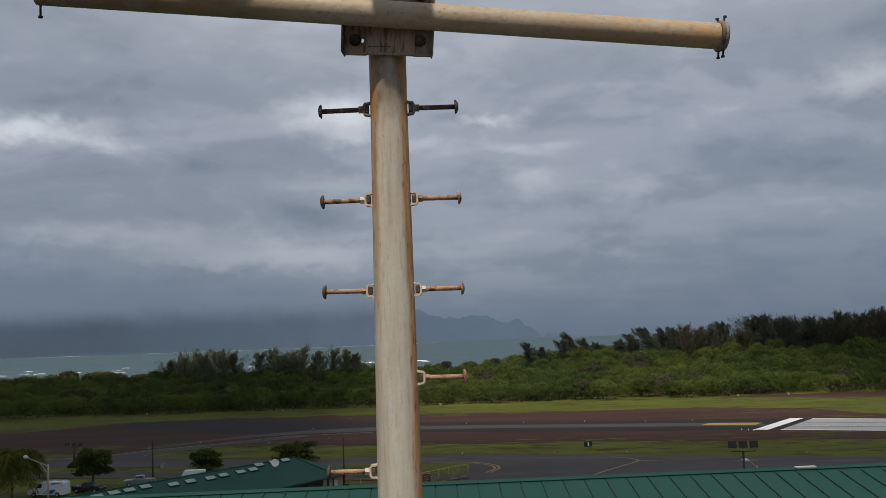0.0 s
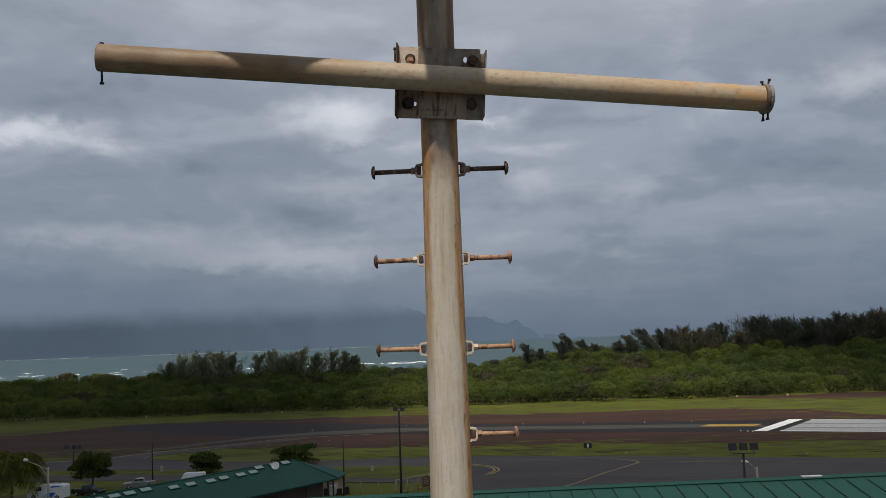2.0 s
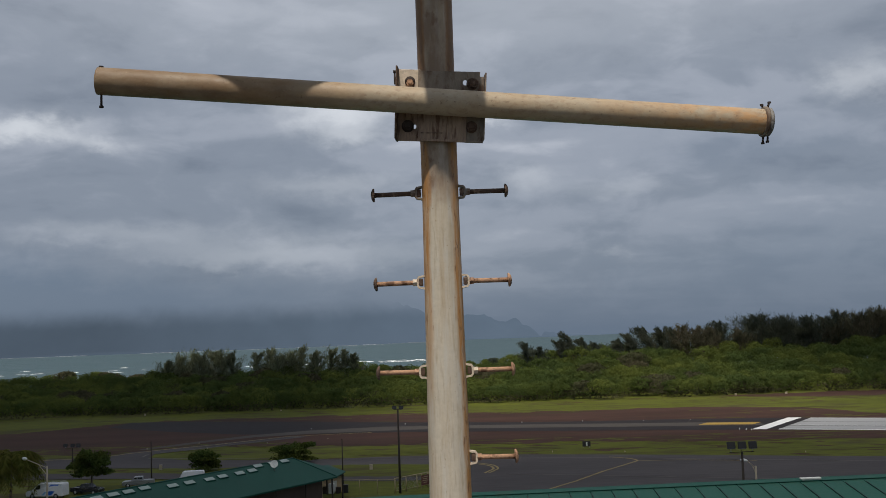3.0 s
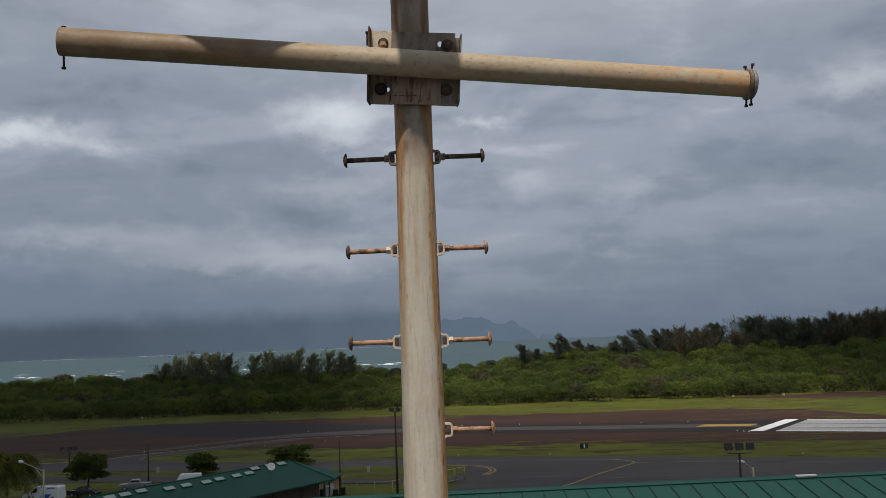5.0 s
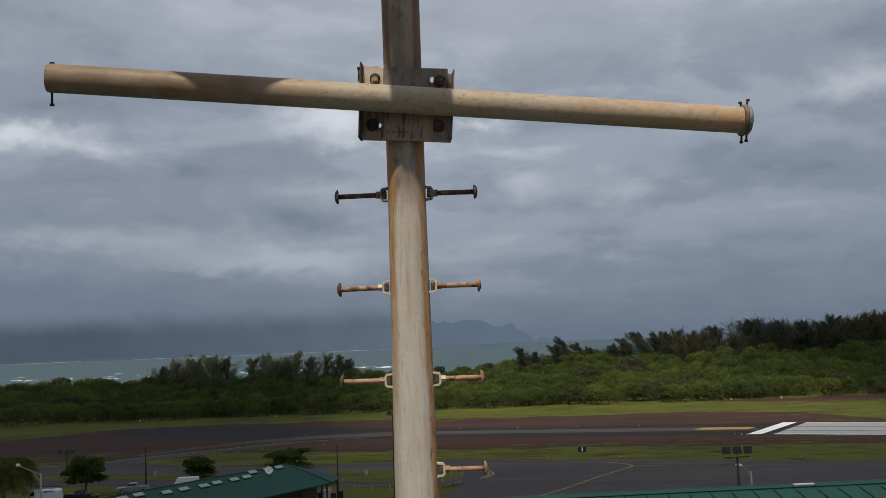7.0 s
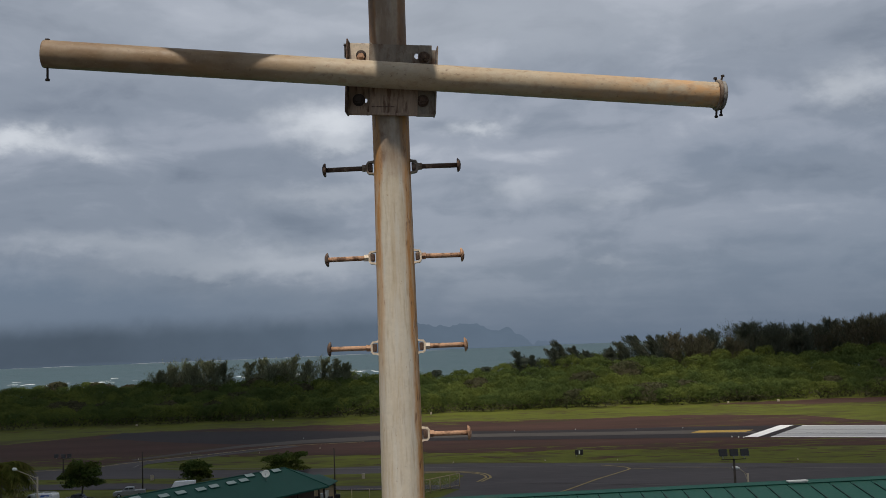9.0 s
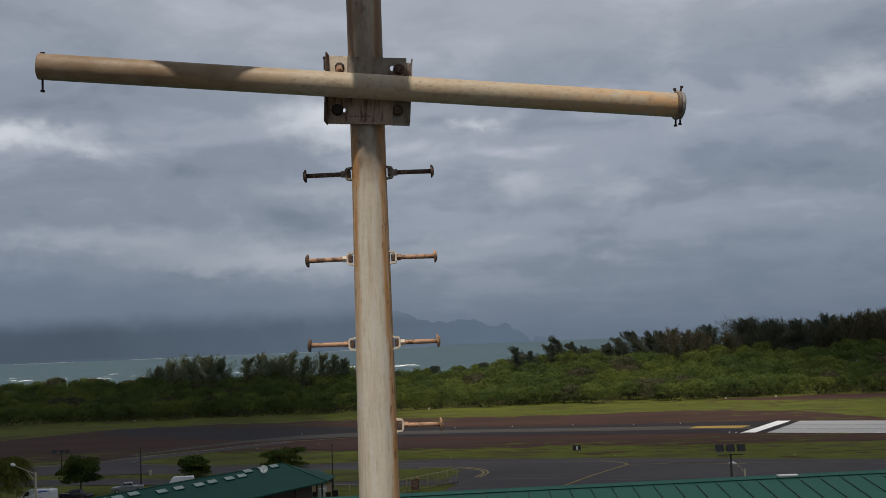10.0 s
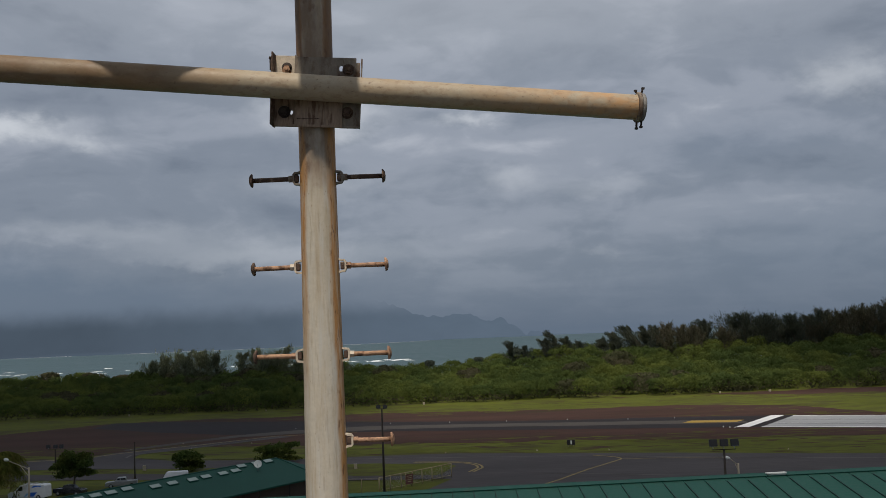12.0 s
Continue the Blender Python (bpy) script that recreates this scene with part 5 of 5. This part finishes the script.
def van(m):
    v = thing("van", m, "white van with blue swirl graphics and roof rack", "van")
    car_shell(v, [(-2.75, 0.35), (-2.8, 0.85), (-2.45, 1.10), (-1.75, 1.30), (-0.95, 2.02), (-0.6, 2.12), (2.65, 2.12), (2.78, 1.9), (2.8, 0.35)], 2.0, M_CARWHITE, "body", 0.10, 1.15)
    for s in (-1, 1):
        y = s * 0.955
        pane(v, [(-1.45, y, 1.30), (-0.55, y, 1.30), (-0.55, y, 1.90), (-0.92, y, 1.90)])
        y = s * 0.906
        pane(v, [(0.35, y, 1.20), (1.05, y, 1.98), (2.30, y, 1.98), (1.70, y, 1.20)], M_BLUE, "blue_graphic")
        pane(v, [(1.95, y, 1.20), (2.50, y, 1.85), (2.62, y, 1.85), (2.62, y, 1.20)], M_LIGHTBLUE, "light_blue_graphic")
        y = s * 1.002
        pane(v, [(0.25, y, 0.50), (0.80, y, 1.08), (1.70, y, 1.08), (1.15, y, 0.50)], M_BLUE, "blue_graphic")
        pane(v, [(-0.35, y, 0.50), (0.10, y, 0.95), (0.45, y, 0.95), (0.02, y, 0.50)], M_LIGHTBLUE, "light_blue_graphic")
    pane(v, [(-1.73, -0.82, 1.36), (-1.73, 0.82, 1.36), (-1.02, 0.78, 2.0), (-1.02, -0.78, 2.0)], None, "windscreen")
    for x in (-1.75, 1.85):
        for s in (-1, 1):
            wheel(v, x, s * 0.92)
    for s in (-1, 1):
        bm = bmesh.new()
        tube(bm, (-0.6, s * 0.7, 2.28), (2.5, s * 0.7, 2.28), 0.03, n=6)
        part("rack_rail", bm, M_GALV, v)
        for x in (-0.4, 1.0, 2.3):
            bm = bmesh.new()
            tube(bm, (x, s * 0.7, 2.08), (x, s * 0.7, 2.28), 0.025, n=6)
            part("rack_foot", bm, M_GALV, v)
        bm = bmesh.new()
        box(bm, (-2.66, s * 0.72, 0.92), (0.16, 0.32, 0.18), None, 0.03)
        part("headlight", bm, M_SKYLIGHT, v)
    for x in (-0.2, 1.0, 2.2):
        bm = bmesh.new()
        tube(bm, (x, -0.75, 2.30), (x, 0.75, 2.30), 0.025, n=6)
        part("rack_bar", bm, M_GALV, v)
    return v


def pickup(m, mat, label):
    v = thing("pickup_truck", m, label, "pickup truck")
    car_shell(v, [(-2.7, 0.4), (-2.75, 0.9), (-2.4, 1.08), (-1.3, 1.15), (0.95, 1.15), (2.7, 1.12), (2.75, 0.45)], 1.9, mat, "body", 0.0, 9)
    car_shell(v, [(-1.25, 1.13), (-0.65, 1.72), (-0.4, 1.78), (0.6, 1.78), (0.8, 1.72), (0.98, 1.13)], 1.72, mat, "cab", 0.08, 1.4)
    for s in (-1, 1):
        pane(v, [(-1.02, s * 0.84, 1.22), (-0.15, s * 0.84, 1.22), (-0.15, s * 0.80, 1.68), (-0.60, s * 0.80, 1.68)])
        pane(v, [(-0.08, s * 0.84, 1.22), (0.80, s * 0.84, 1.22), (0.66, s * 0.80, 1.68), (-0.08, s * 0.80, 1.68)])
    pane(v, [(-1.23, -0.72, 1.20), (-1.23, 0.72, 1.20), (-0.70, 0.68, 1.70), (-0.70, -0.68, 1.70)], None, "windscreen")
    for s in (-1, 1):
        bm = bmesh.new()
        box(bm, (1.85, s * 0.90, 1.16), (1.75, 0.10, 0.08), None, 0.02)
        part("bed_rail", bm, mat, v)
        bm = bmesh.new()
        box(bm, (-2.68, s * 0.72, 0.86), (0.12, 0.34, 0.18), None, 0.03)
        part("headlight", bm, M_SKYLIGHT, v)
    for x in (-1.75, 1.75):
        for s in (-1, 1):
            wheel(v, x, s * 0.86, 0.38)
    return v


def street_lamp(base, height, arm, label, thick=0.12):
    l = thing("street_lamp", pose(*base), label, "street lamp")
    bm = bmesh.new()
    tube(bm, (0, 0, 0), (0, 0, height), thick * 1.3, thick, 10)
    part("post", bm, M_LAMPPOST, l)
    ax, ay, az = arm
    bm = bmesh.new()
    tube(bm, (0, 0, height - 0.25), (ax * 0.85, ay * 0.85, height + az * 0.9), 0.06, 0.05, 8)
    part("arm", bm, M_LAMPPOST, l)
    bm = bmesh.new()
    tube(bm, (0, 0, height - 1.3), (ax * 0.32, ay * 0.32, height + az * 0.30 - 0.2), 0.045, n=8)
    part("brace", bm, M_LAMPPOST, l)
    bm = bmesh.new()
    d = Vector((ax, ay, az * 0.3)).normalized()
    lathe(bm, Vector((ax * 0.82, ay * 0.82, height + az)), d, [(0, 0.06), (0.1, 0.13), (0.4, 0.24), (0.8, 0.24), (1.05, 0.12), (1.1, 0.0)], 12)
    part("lamp_head", bm, M_TRIM, l, "white lamp head")
    return l


def plain_post(base, height, label, r=0.11, lean=0.0):
    p = thing("utility_post", pose(*base, 0, lean, 0), label, "post")
    bm = bmesh.new()
    tube(bm, (0, 0, 0), (0, 0, height), r * 1.2, r * 0.8, 9)
    part("shaft", bm, M_POST, p)
    bm = bmesh.new()
    tube(bm, (0, 0, height), (0, 0, height + 0.12), r, r * 0.3, 9)
    part("cap", bm, M_IRON, p)
    return p


def flood_mast(base, height, heads, size, label, drop=0.0):
    f = thing("floodlight_mast", pose(*base), label, "floodlight mast")
    bm = bmesh.new()
    tube(bm, (0, 0, 0), (0, 0, height), 0.20, 0.13, 10)
    part("mast", bm, M_POST, f)
    span = max(x for x, _ in heads) - min(x for x, _ in heads) + size[0] * 0.4
    bm = bmesh.new()
    box(bm, (sum(x for x, _ in heads) / len(heads), 0, height - 0.05), (span, 0.09, 0.09), None, 0.02)
    part("crossbar", bm, M_POST, f)
    for x, z in heads:
        bm = bmesh.new()
        box(bm, (x, -0.15, height + z), (size[0], size[1], size[2]), Matrix.Rotation(radians(-18), 4, "X"), 0.06)
        hd = part("lamp_head", bm, M_BLACK, f)
        bm = bmesh.new()
        box(bm, (x, -0.15 - size[1] * 0.52, height + z - 0.1), (size[0] * 0.86, 0.03, size[2] * 0.8), Matrix.Rotation(radians(-18), 4, "X"), 0.008)
        part("lens", bm, M_GLASS, hd)
        bm = bmesh.new()
        box(bm, (x, 0.0, height + z * 0.45), (0.08, 0.06, max(0.2, z)), None, 0.01)
        part("bracket", bm, M_GALV, hd)
    return f


def fence():
    f = thing("fence", pose(0, 0, 0), "weathered metal fence with a sloping top rail", "fence")
    a, b = Vector((-8.8, 169.0, 0)), Vector((3.0, 183.8, 0))
    n = 7
    for i in range(n + 1):
        p = a.lerp(b, i / n)
        bm = bmesh.new()
        tube(bm, p, p + Vector((0, 0, 2.4)), 0.085, n=7)
        part("post", bm, M_FENCE, f)
        if i < n:
            q = a.lerp(b, (i + 1) / n)
            for z, r in ((2.32, 0.09), (0.35, 0.04)):
                bm = bmesh.new()
                tube(bm, p + Vector((0, 0, z)), q + Vector((0, 0, z)), r, n=6)
                part("rail", bm, M_FENCE, f)
            bm = bmesh.new()
            for k in range(1, 8):
                for s in (-1, 1):
                    u, w = p.lerp(q, k / 8), p.lerp(q, min(1, max(0, (k + s * 3) / 8)))
                    tube(bm, u + Vector((0, 0, 0.36)), w + Vector((0, 0, 2.28)), 0.006, n=3, caps=False)
            tagged(part("mesh_wire", bm, M_GALV, f), kind="stuff")
    c = Vector((-26, 172.5, 0))
    m = 6
    for i in range(m):
        p, q = a.lerp(c, i / m), a.lerp(c, (i + 1) / m)
        bm = bmesh.new()
        tube(bm, q, q + Vector((0, 0, 2.2)), 0.045, n=6)
        part("post", bm, M_FENCE, f)
        bm = bmesh.new()
        tube(bm, p + Vector((0, 0, 2.2)), q + Vector((0, 0, 2.2)), 0.03, n=6)
        part("rail", bm, M_FENCE, f)
    s = thing("notice_board", pose(-4.2, 174.5, 0, 0, 0, 51), "faded maroon notice board on the fence", "sign")
    bm = bmesh.new()
    box(bm, (0, -0.12, 1.25), (1.9, 0.05, 1.6), None, 0.01)
    brd = part("board", bm, M_MAROON, s)
    for i, (w, z) in enumerate(((1.4, 1.75), (1.1, 1.45), (1.5, 1.15), (0.9, 0.85))):
        bm = bmesh.new()
        box(bm, (0, -0.15, z), (w, 0.012, 0.10))
        part("text_bar", bm, M_FENCE, brd)
    for sx in (-1, 1):
        bm = bmesh.new()
        tube(bm, (sx * 0.9, -0.08, 0), (sx * 0.9, -0.08, 2.3), 0.05, n=6)
        part("leg", bm, M_FENCE, s)


def broad_tree(base, height, width, seed, label, trunk=0.35):
    rng = np.random.default_rng(seed)
    t = thing("tree", pose(*base), label, "tree")
    bm = bmesh.new()
    fork = height * trunk
    tube(bm, (0, 0, -0.2), (0.1, 0, fork), 0.20, 0.14, 9)
    part("trunk", bm, M_BARK, t)
    pts = []
    for i in range(16):
        az = i * 2.4 + rng.uniform(-0.3, 0.3)
        reach = width * 0.5 * rng.uniform(0.35, 0.85)
        q = Vector((math.cos(az) * reach, math.sin(az) * reach, fork + (height - fork) * rng.uniform(0.02, 0.85)))
        bm = bmesh.new()
        tube(bm, (0.1, 0, fork * 0.95), q, 0.08, 0.025, 6)
        part("limb", bm, M_BARK, t)
        pts.append(dome(rng, 420, tuple(q - Vector((0, 0, 0.5))), width * rng.uniform(0.14, 0.24), height * rng.uniform(0.13, 0.2), 0.35))
    pts.append(dome(rng, 700, (0, 0, fork + (height - fork) * 0.35), width * 0.36, (height - fork) * 0.55, 0.5))
    pts.append(dome(rng, 500, (0, 0, fork * 1.05), width * 0.40, (height - fork) * 0.5, 0.6))
    c = np.concatenate(pts)
    cards("crown", c, rng.uniform(0.12, 0.30, len(c)), M_TREELEAF, t, seed)
    return t


def palm(base, height, reach, seed, label, mat=None):
    rng = np.random.default_rng(seed)
    t = thing("palm_tree", pose(*base), label, "palm tree")
    bm = bmesh.new()
    last = Vector((0, 0, -0.2))
    for i in range(1, 7):
        p = Vector((0.02 * i * i * 0.5, 0, height * i / 6))
        tube(bm, last, p, 0.20 - 0.012 * i, 0.19 - 0.012 * i, 9)
        last = p
    part("trunk", bm, M_BARK, t)
    for i in range(38):
        az = i * 2.4 + rng.uniform(-0.2, 0.2)
        lift = rng.uniform(-0.5, 1.0)
        bm = bmesh.new()
        spine = []
        for k in range(9):
            s = k / 8
            out = reach * s
            spine.append(last + Vector((math.cos(az) * out * (1 - 0.12 * s) + 0.35 * s * s * reach * 0.4, math.sin(az) * out, reach * (lift * s * 0.75 - 0.85 * s * s))))
        for a, b in zip(spine, spine[1:]):
            tube(bm, a, b, 0.02, 0.015, 4, caps=False)
        side = Vector((-math.sin(az), math.cos(az), 0))
        for k in range(1, 9):
            for h in (0.0, 0.5):
                p = spine[k - 1].lerp(spine[k], h)
                ln = reach * 0.36 * math.sin(math.pi * min(0.95, (k + h) / 9.2)) + 0.1
                fwd = (spine[k] - spine[k - 1]).normalized()
                for s in (-1, 1):
                    tip = p + (side * s * 0.75 + fwd * 0.6 + Vector((rng.normal(0.12, 0.2), rng.normal(0, 0.2), -0.45 + rng.normal(0, 0.25)))) * ln
                    bm.faces.new([bm.verts.new(v) for v in (p - fwd * 0.18, tip, p + fwd * 0.18)])
        part("frond", bm, mat or M_PALM, t)
    return t


def marker(x, y, mat, size, label, name="edge_light"):
    e = thing(name, pose(x, y, 0.08), label, "marker", "airfield markers")
    bm = bmesh.new()
    lathe(bm, (0, 0, 0), (0, 0, 1), [(0, size * 0.55), (size * 0.3, size * 0.5), (size * 0.35, size * 0.3), (size, size * 0.28), (size * 1.15, 0.0)], 10)
    part("body", bm, mat, e)


def utility_cabinet(x, y, s, label):
    c = thing("utility_cabinet", pose(x, y, 0.05), label, "cabinet")
    bm = bmesh.new()
    box(bm, (0, 0, s[2] / 2), s, None, 0.04)
    part("cabinet_body", bm, M_LAMPPOST, c)
    bm = bmesh.new()
    box(bm, (0, -s[1] / 2 - 0.02, s[2] * 0.5), (s[0] * 0.8, 0.03, s[2] * 0.8), None, 0.01)
    part("door", bm, M_LAMPPOST, c)


def build_field_things():
    house()
    dish()
    shed()
    street_lamp((-56.5, 148.6, 0), 8.5, (-5.0, 3.8, 0.75), "pale street lamp with a long slanting arm")
    street_lamp((43.3, 150.0, 0), 4.9, (-1.3, 0.0, 0.75), "small pale street lamp beyond the green roof", 0.14)
    plain_post((-55.4, 196.6, 0), 6.9, "thin dark utility post beside the lane", 0.12)
    plain_post((-17.9, 177.2, 0), 8.0, "thin dark utility post beside the building", 0.11)
    flood_mast((-8.0, 169.05, 0), 13.3, [(-0.55, 0.3), (0.55, 0.25)], (0.75, 0.35, 0.45), "tall dark floodlight mast with two heads")
    flood_mast((33.2, 120, 0), 10.6, [(-1.24, 0.75), (0.0, 0.73), (1.21, 0.72)], (0.92, 0.33, 0.78), "tall floodlight bank with three black heads")
    flood_mast((-78.4, 220, 0), 4.1, [(-1.4, 0.55), (0.1, 0.5), (1.3, 0.5)], (0.85, 0.4, 0.7), "floodlight bank with three black heads behind the tree")
    fence()
    van(pose(-67.5, 177.6, 0.0, 0, 0, -10) @ Matrix.Scale(1.18, 4))
    pickup(pose(-61.8, 180.5, 0.0, 0, 0, 165), M_CARDARK, "black pickup truck parked behind the white van")
    pickup(pose(-55.2, 187.6, 0.0, 0, 0, 12), M_CARSILVER, "grey pickup truck parked behind the building")
    v = thing("parked_van", pose(-46.4, 190.6, 0.0, 0, 0, 8) @ Matrix.Scale(0.92, 4), "plain white van parked behind the building", "van")
    car_shell(v, [(-2.4, 0.35), (-2.42, 1.05), (-2.2, 1.35), (-1.75, 2.12), (-1.5, 2.25), (2.2, 2.25), (2.35, 2.0), (2.4, 0.35)], 1.9, M_CARWHITE, "body", 0.10, 1.2)
    pane(v, [(-2.20, -0.75, 1.40), (-2.20, 0.75, 1.40), (-1.80, 0.72, 2.08), (-1.80, -0.72, 2.08)], None, "windscreen")
    for s in (-1, 1):
        pane(v, [(-1.3, s * 0.86, 1.3), (-0.3, s * 0.86, 1.3), (-0.3, s * 0.86, 1.95), (-1.05, s * 0.86, 1.95)])
        for x in (-1.5, 1.5):
            wheel(v, x, s * 0.86)
    broad_tree((-63.0, 186.0, 0), 7.4, 8.0, 31, "round leafy green tree on the lawn", 0.36)
    broad_tree((-48.0, 207.0, 0), 4.6, 6.8, 32, "low bushy tree behind the building", 0.2)
    broad_tree((-32.0, 216.0, 0), 4.6, 10.0, 33, "wide dark bushy tree behind the building", 0.2)
    palm((-68.5, 165, 0), 8.6, 5.0, 41, "coconut palm with wind-blown yellow green fronds")
    palm((-73.0, 176, 0), 6.0, 4.4, 42, "shaggy palm beside the parked van")
    for x, y, h, sd in ((-1.5, 470, 12.6, 43), (20.5, 474, 13.2, 44), (38.2, 470, 16.4, 45)):
        palm((x, y, 0), h, 2.8, sd, "dark palm standing above the thicket", M_PINE)
    # signs and lights
    s = thing("airfield_sign", pose(29.0, 223.0, 0.05), "black airfield sign with a pale mark", "sign")
    bm = bmesh.new()
    box(bm, (0, 0, 0.85), (1.7, 0.18, 1.1), None, 0.03)
    brd = part("panel", bm, M_BLACK, s)
    bm = bmesh.new()
    box(bm, (0.05, -0.10, 0.85), (0.28, 0.012, 0.8))
    part("mark_bar", bm, M_TRIM, brd)
    for sx in (-0.6, 0.6):
        bm = bmesh.new()
        tube(bm, (sx, 0, 0), (sx, 0, 0.4), 0.05, n=6)
        part("leg", bm, M_GALV, s)
    for x, y in ((-12.1, 296.4), (4.5, 292.5), (20.2, 289.5), (36.5, 286.8), (-38.0, 292.0), (52, 281), (64, 279)):
        marker(x, y, M_GALV, 0.28, "small pale runway edge light")
    for x, y in ((21.2, 217.1), (35.4, 213.2), (68.2, 202.6), (2.4, 219.6), (-30, 262), (-44, 256), (-57, 249), (-62, 262), (-72, 252)):
        marker(x, y, M_LAMPPOST, 0.26, "small white taxiway edge light")
    for x, y in ((70.2, 249.0), (71.0, 247.6), (69.0, 250.4)):
        marker(x, y, M_TRIM, 0.28, "white light unit at the threshold")
    for x, y, sz in ((-106.6, 370.8, (0.6, 0.5, 0.6)), (-3.2, 370.1, (0.7, 0.5, 0.9)), (118.3, 367.9, (0.8, 0.5, 0.7)), (-58.6, 369.7, (0.5, 0.5, 0.5)), (101, 369, (0.6, 0.5, 0.7)), (-14.8, 199.5, (0.6, 0.4, 1.0)), (-57.3, 209.9, (0.6, 0.4, 1.1))):
        utility_cabinet(x, y, sz, "small white equipment cabinet on the grass")


build_field_things()
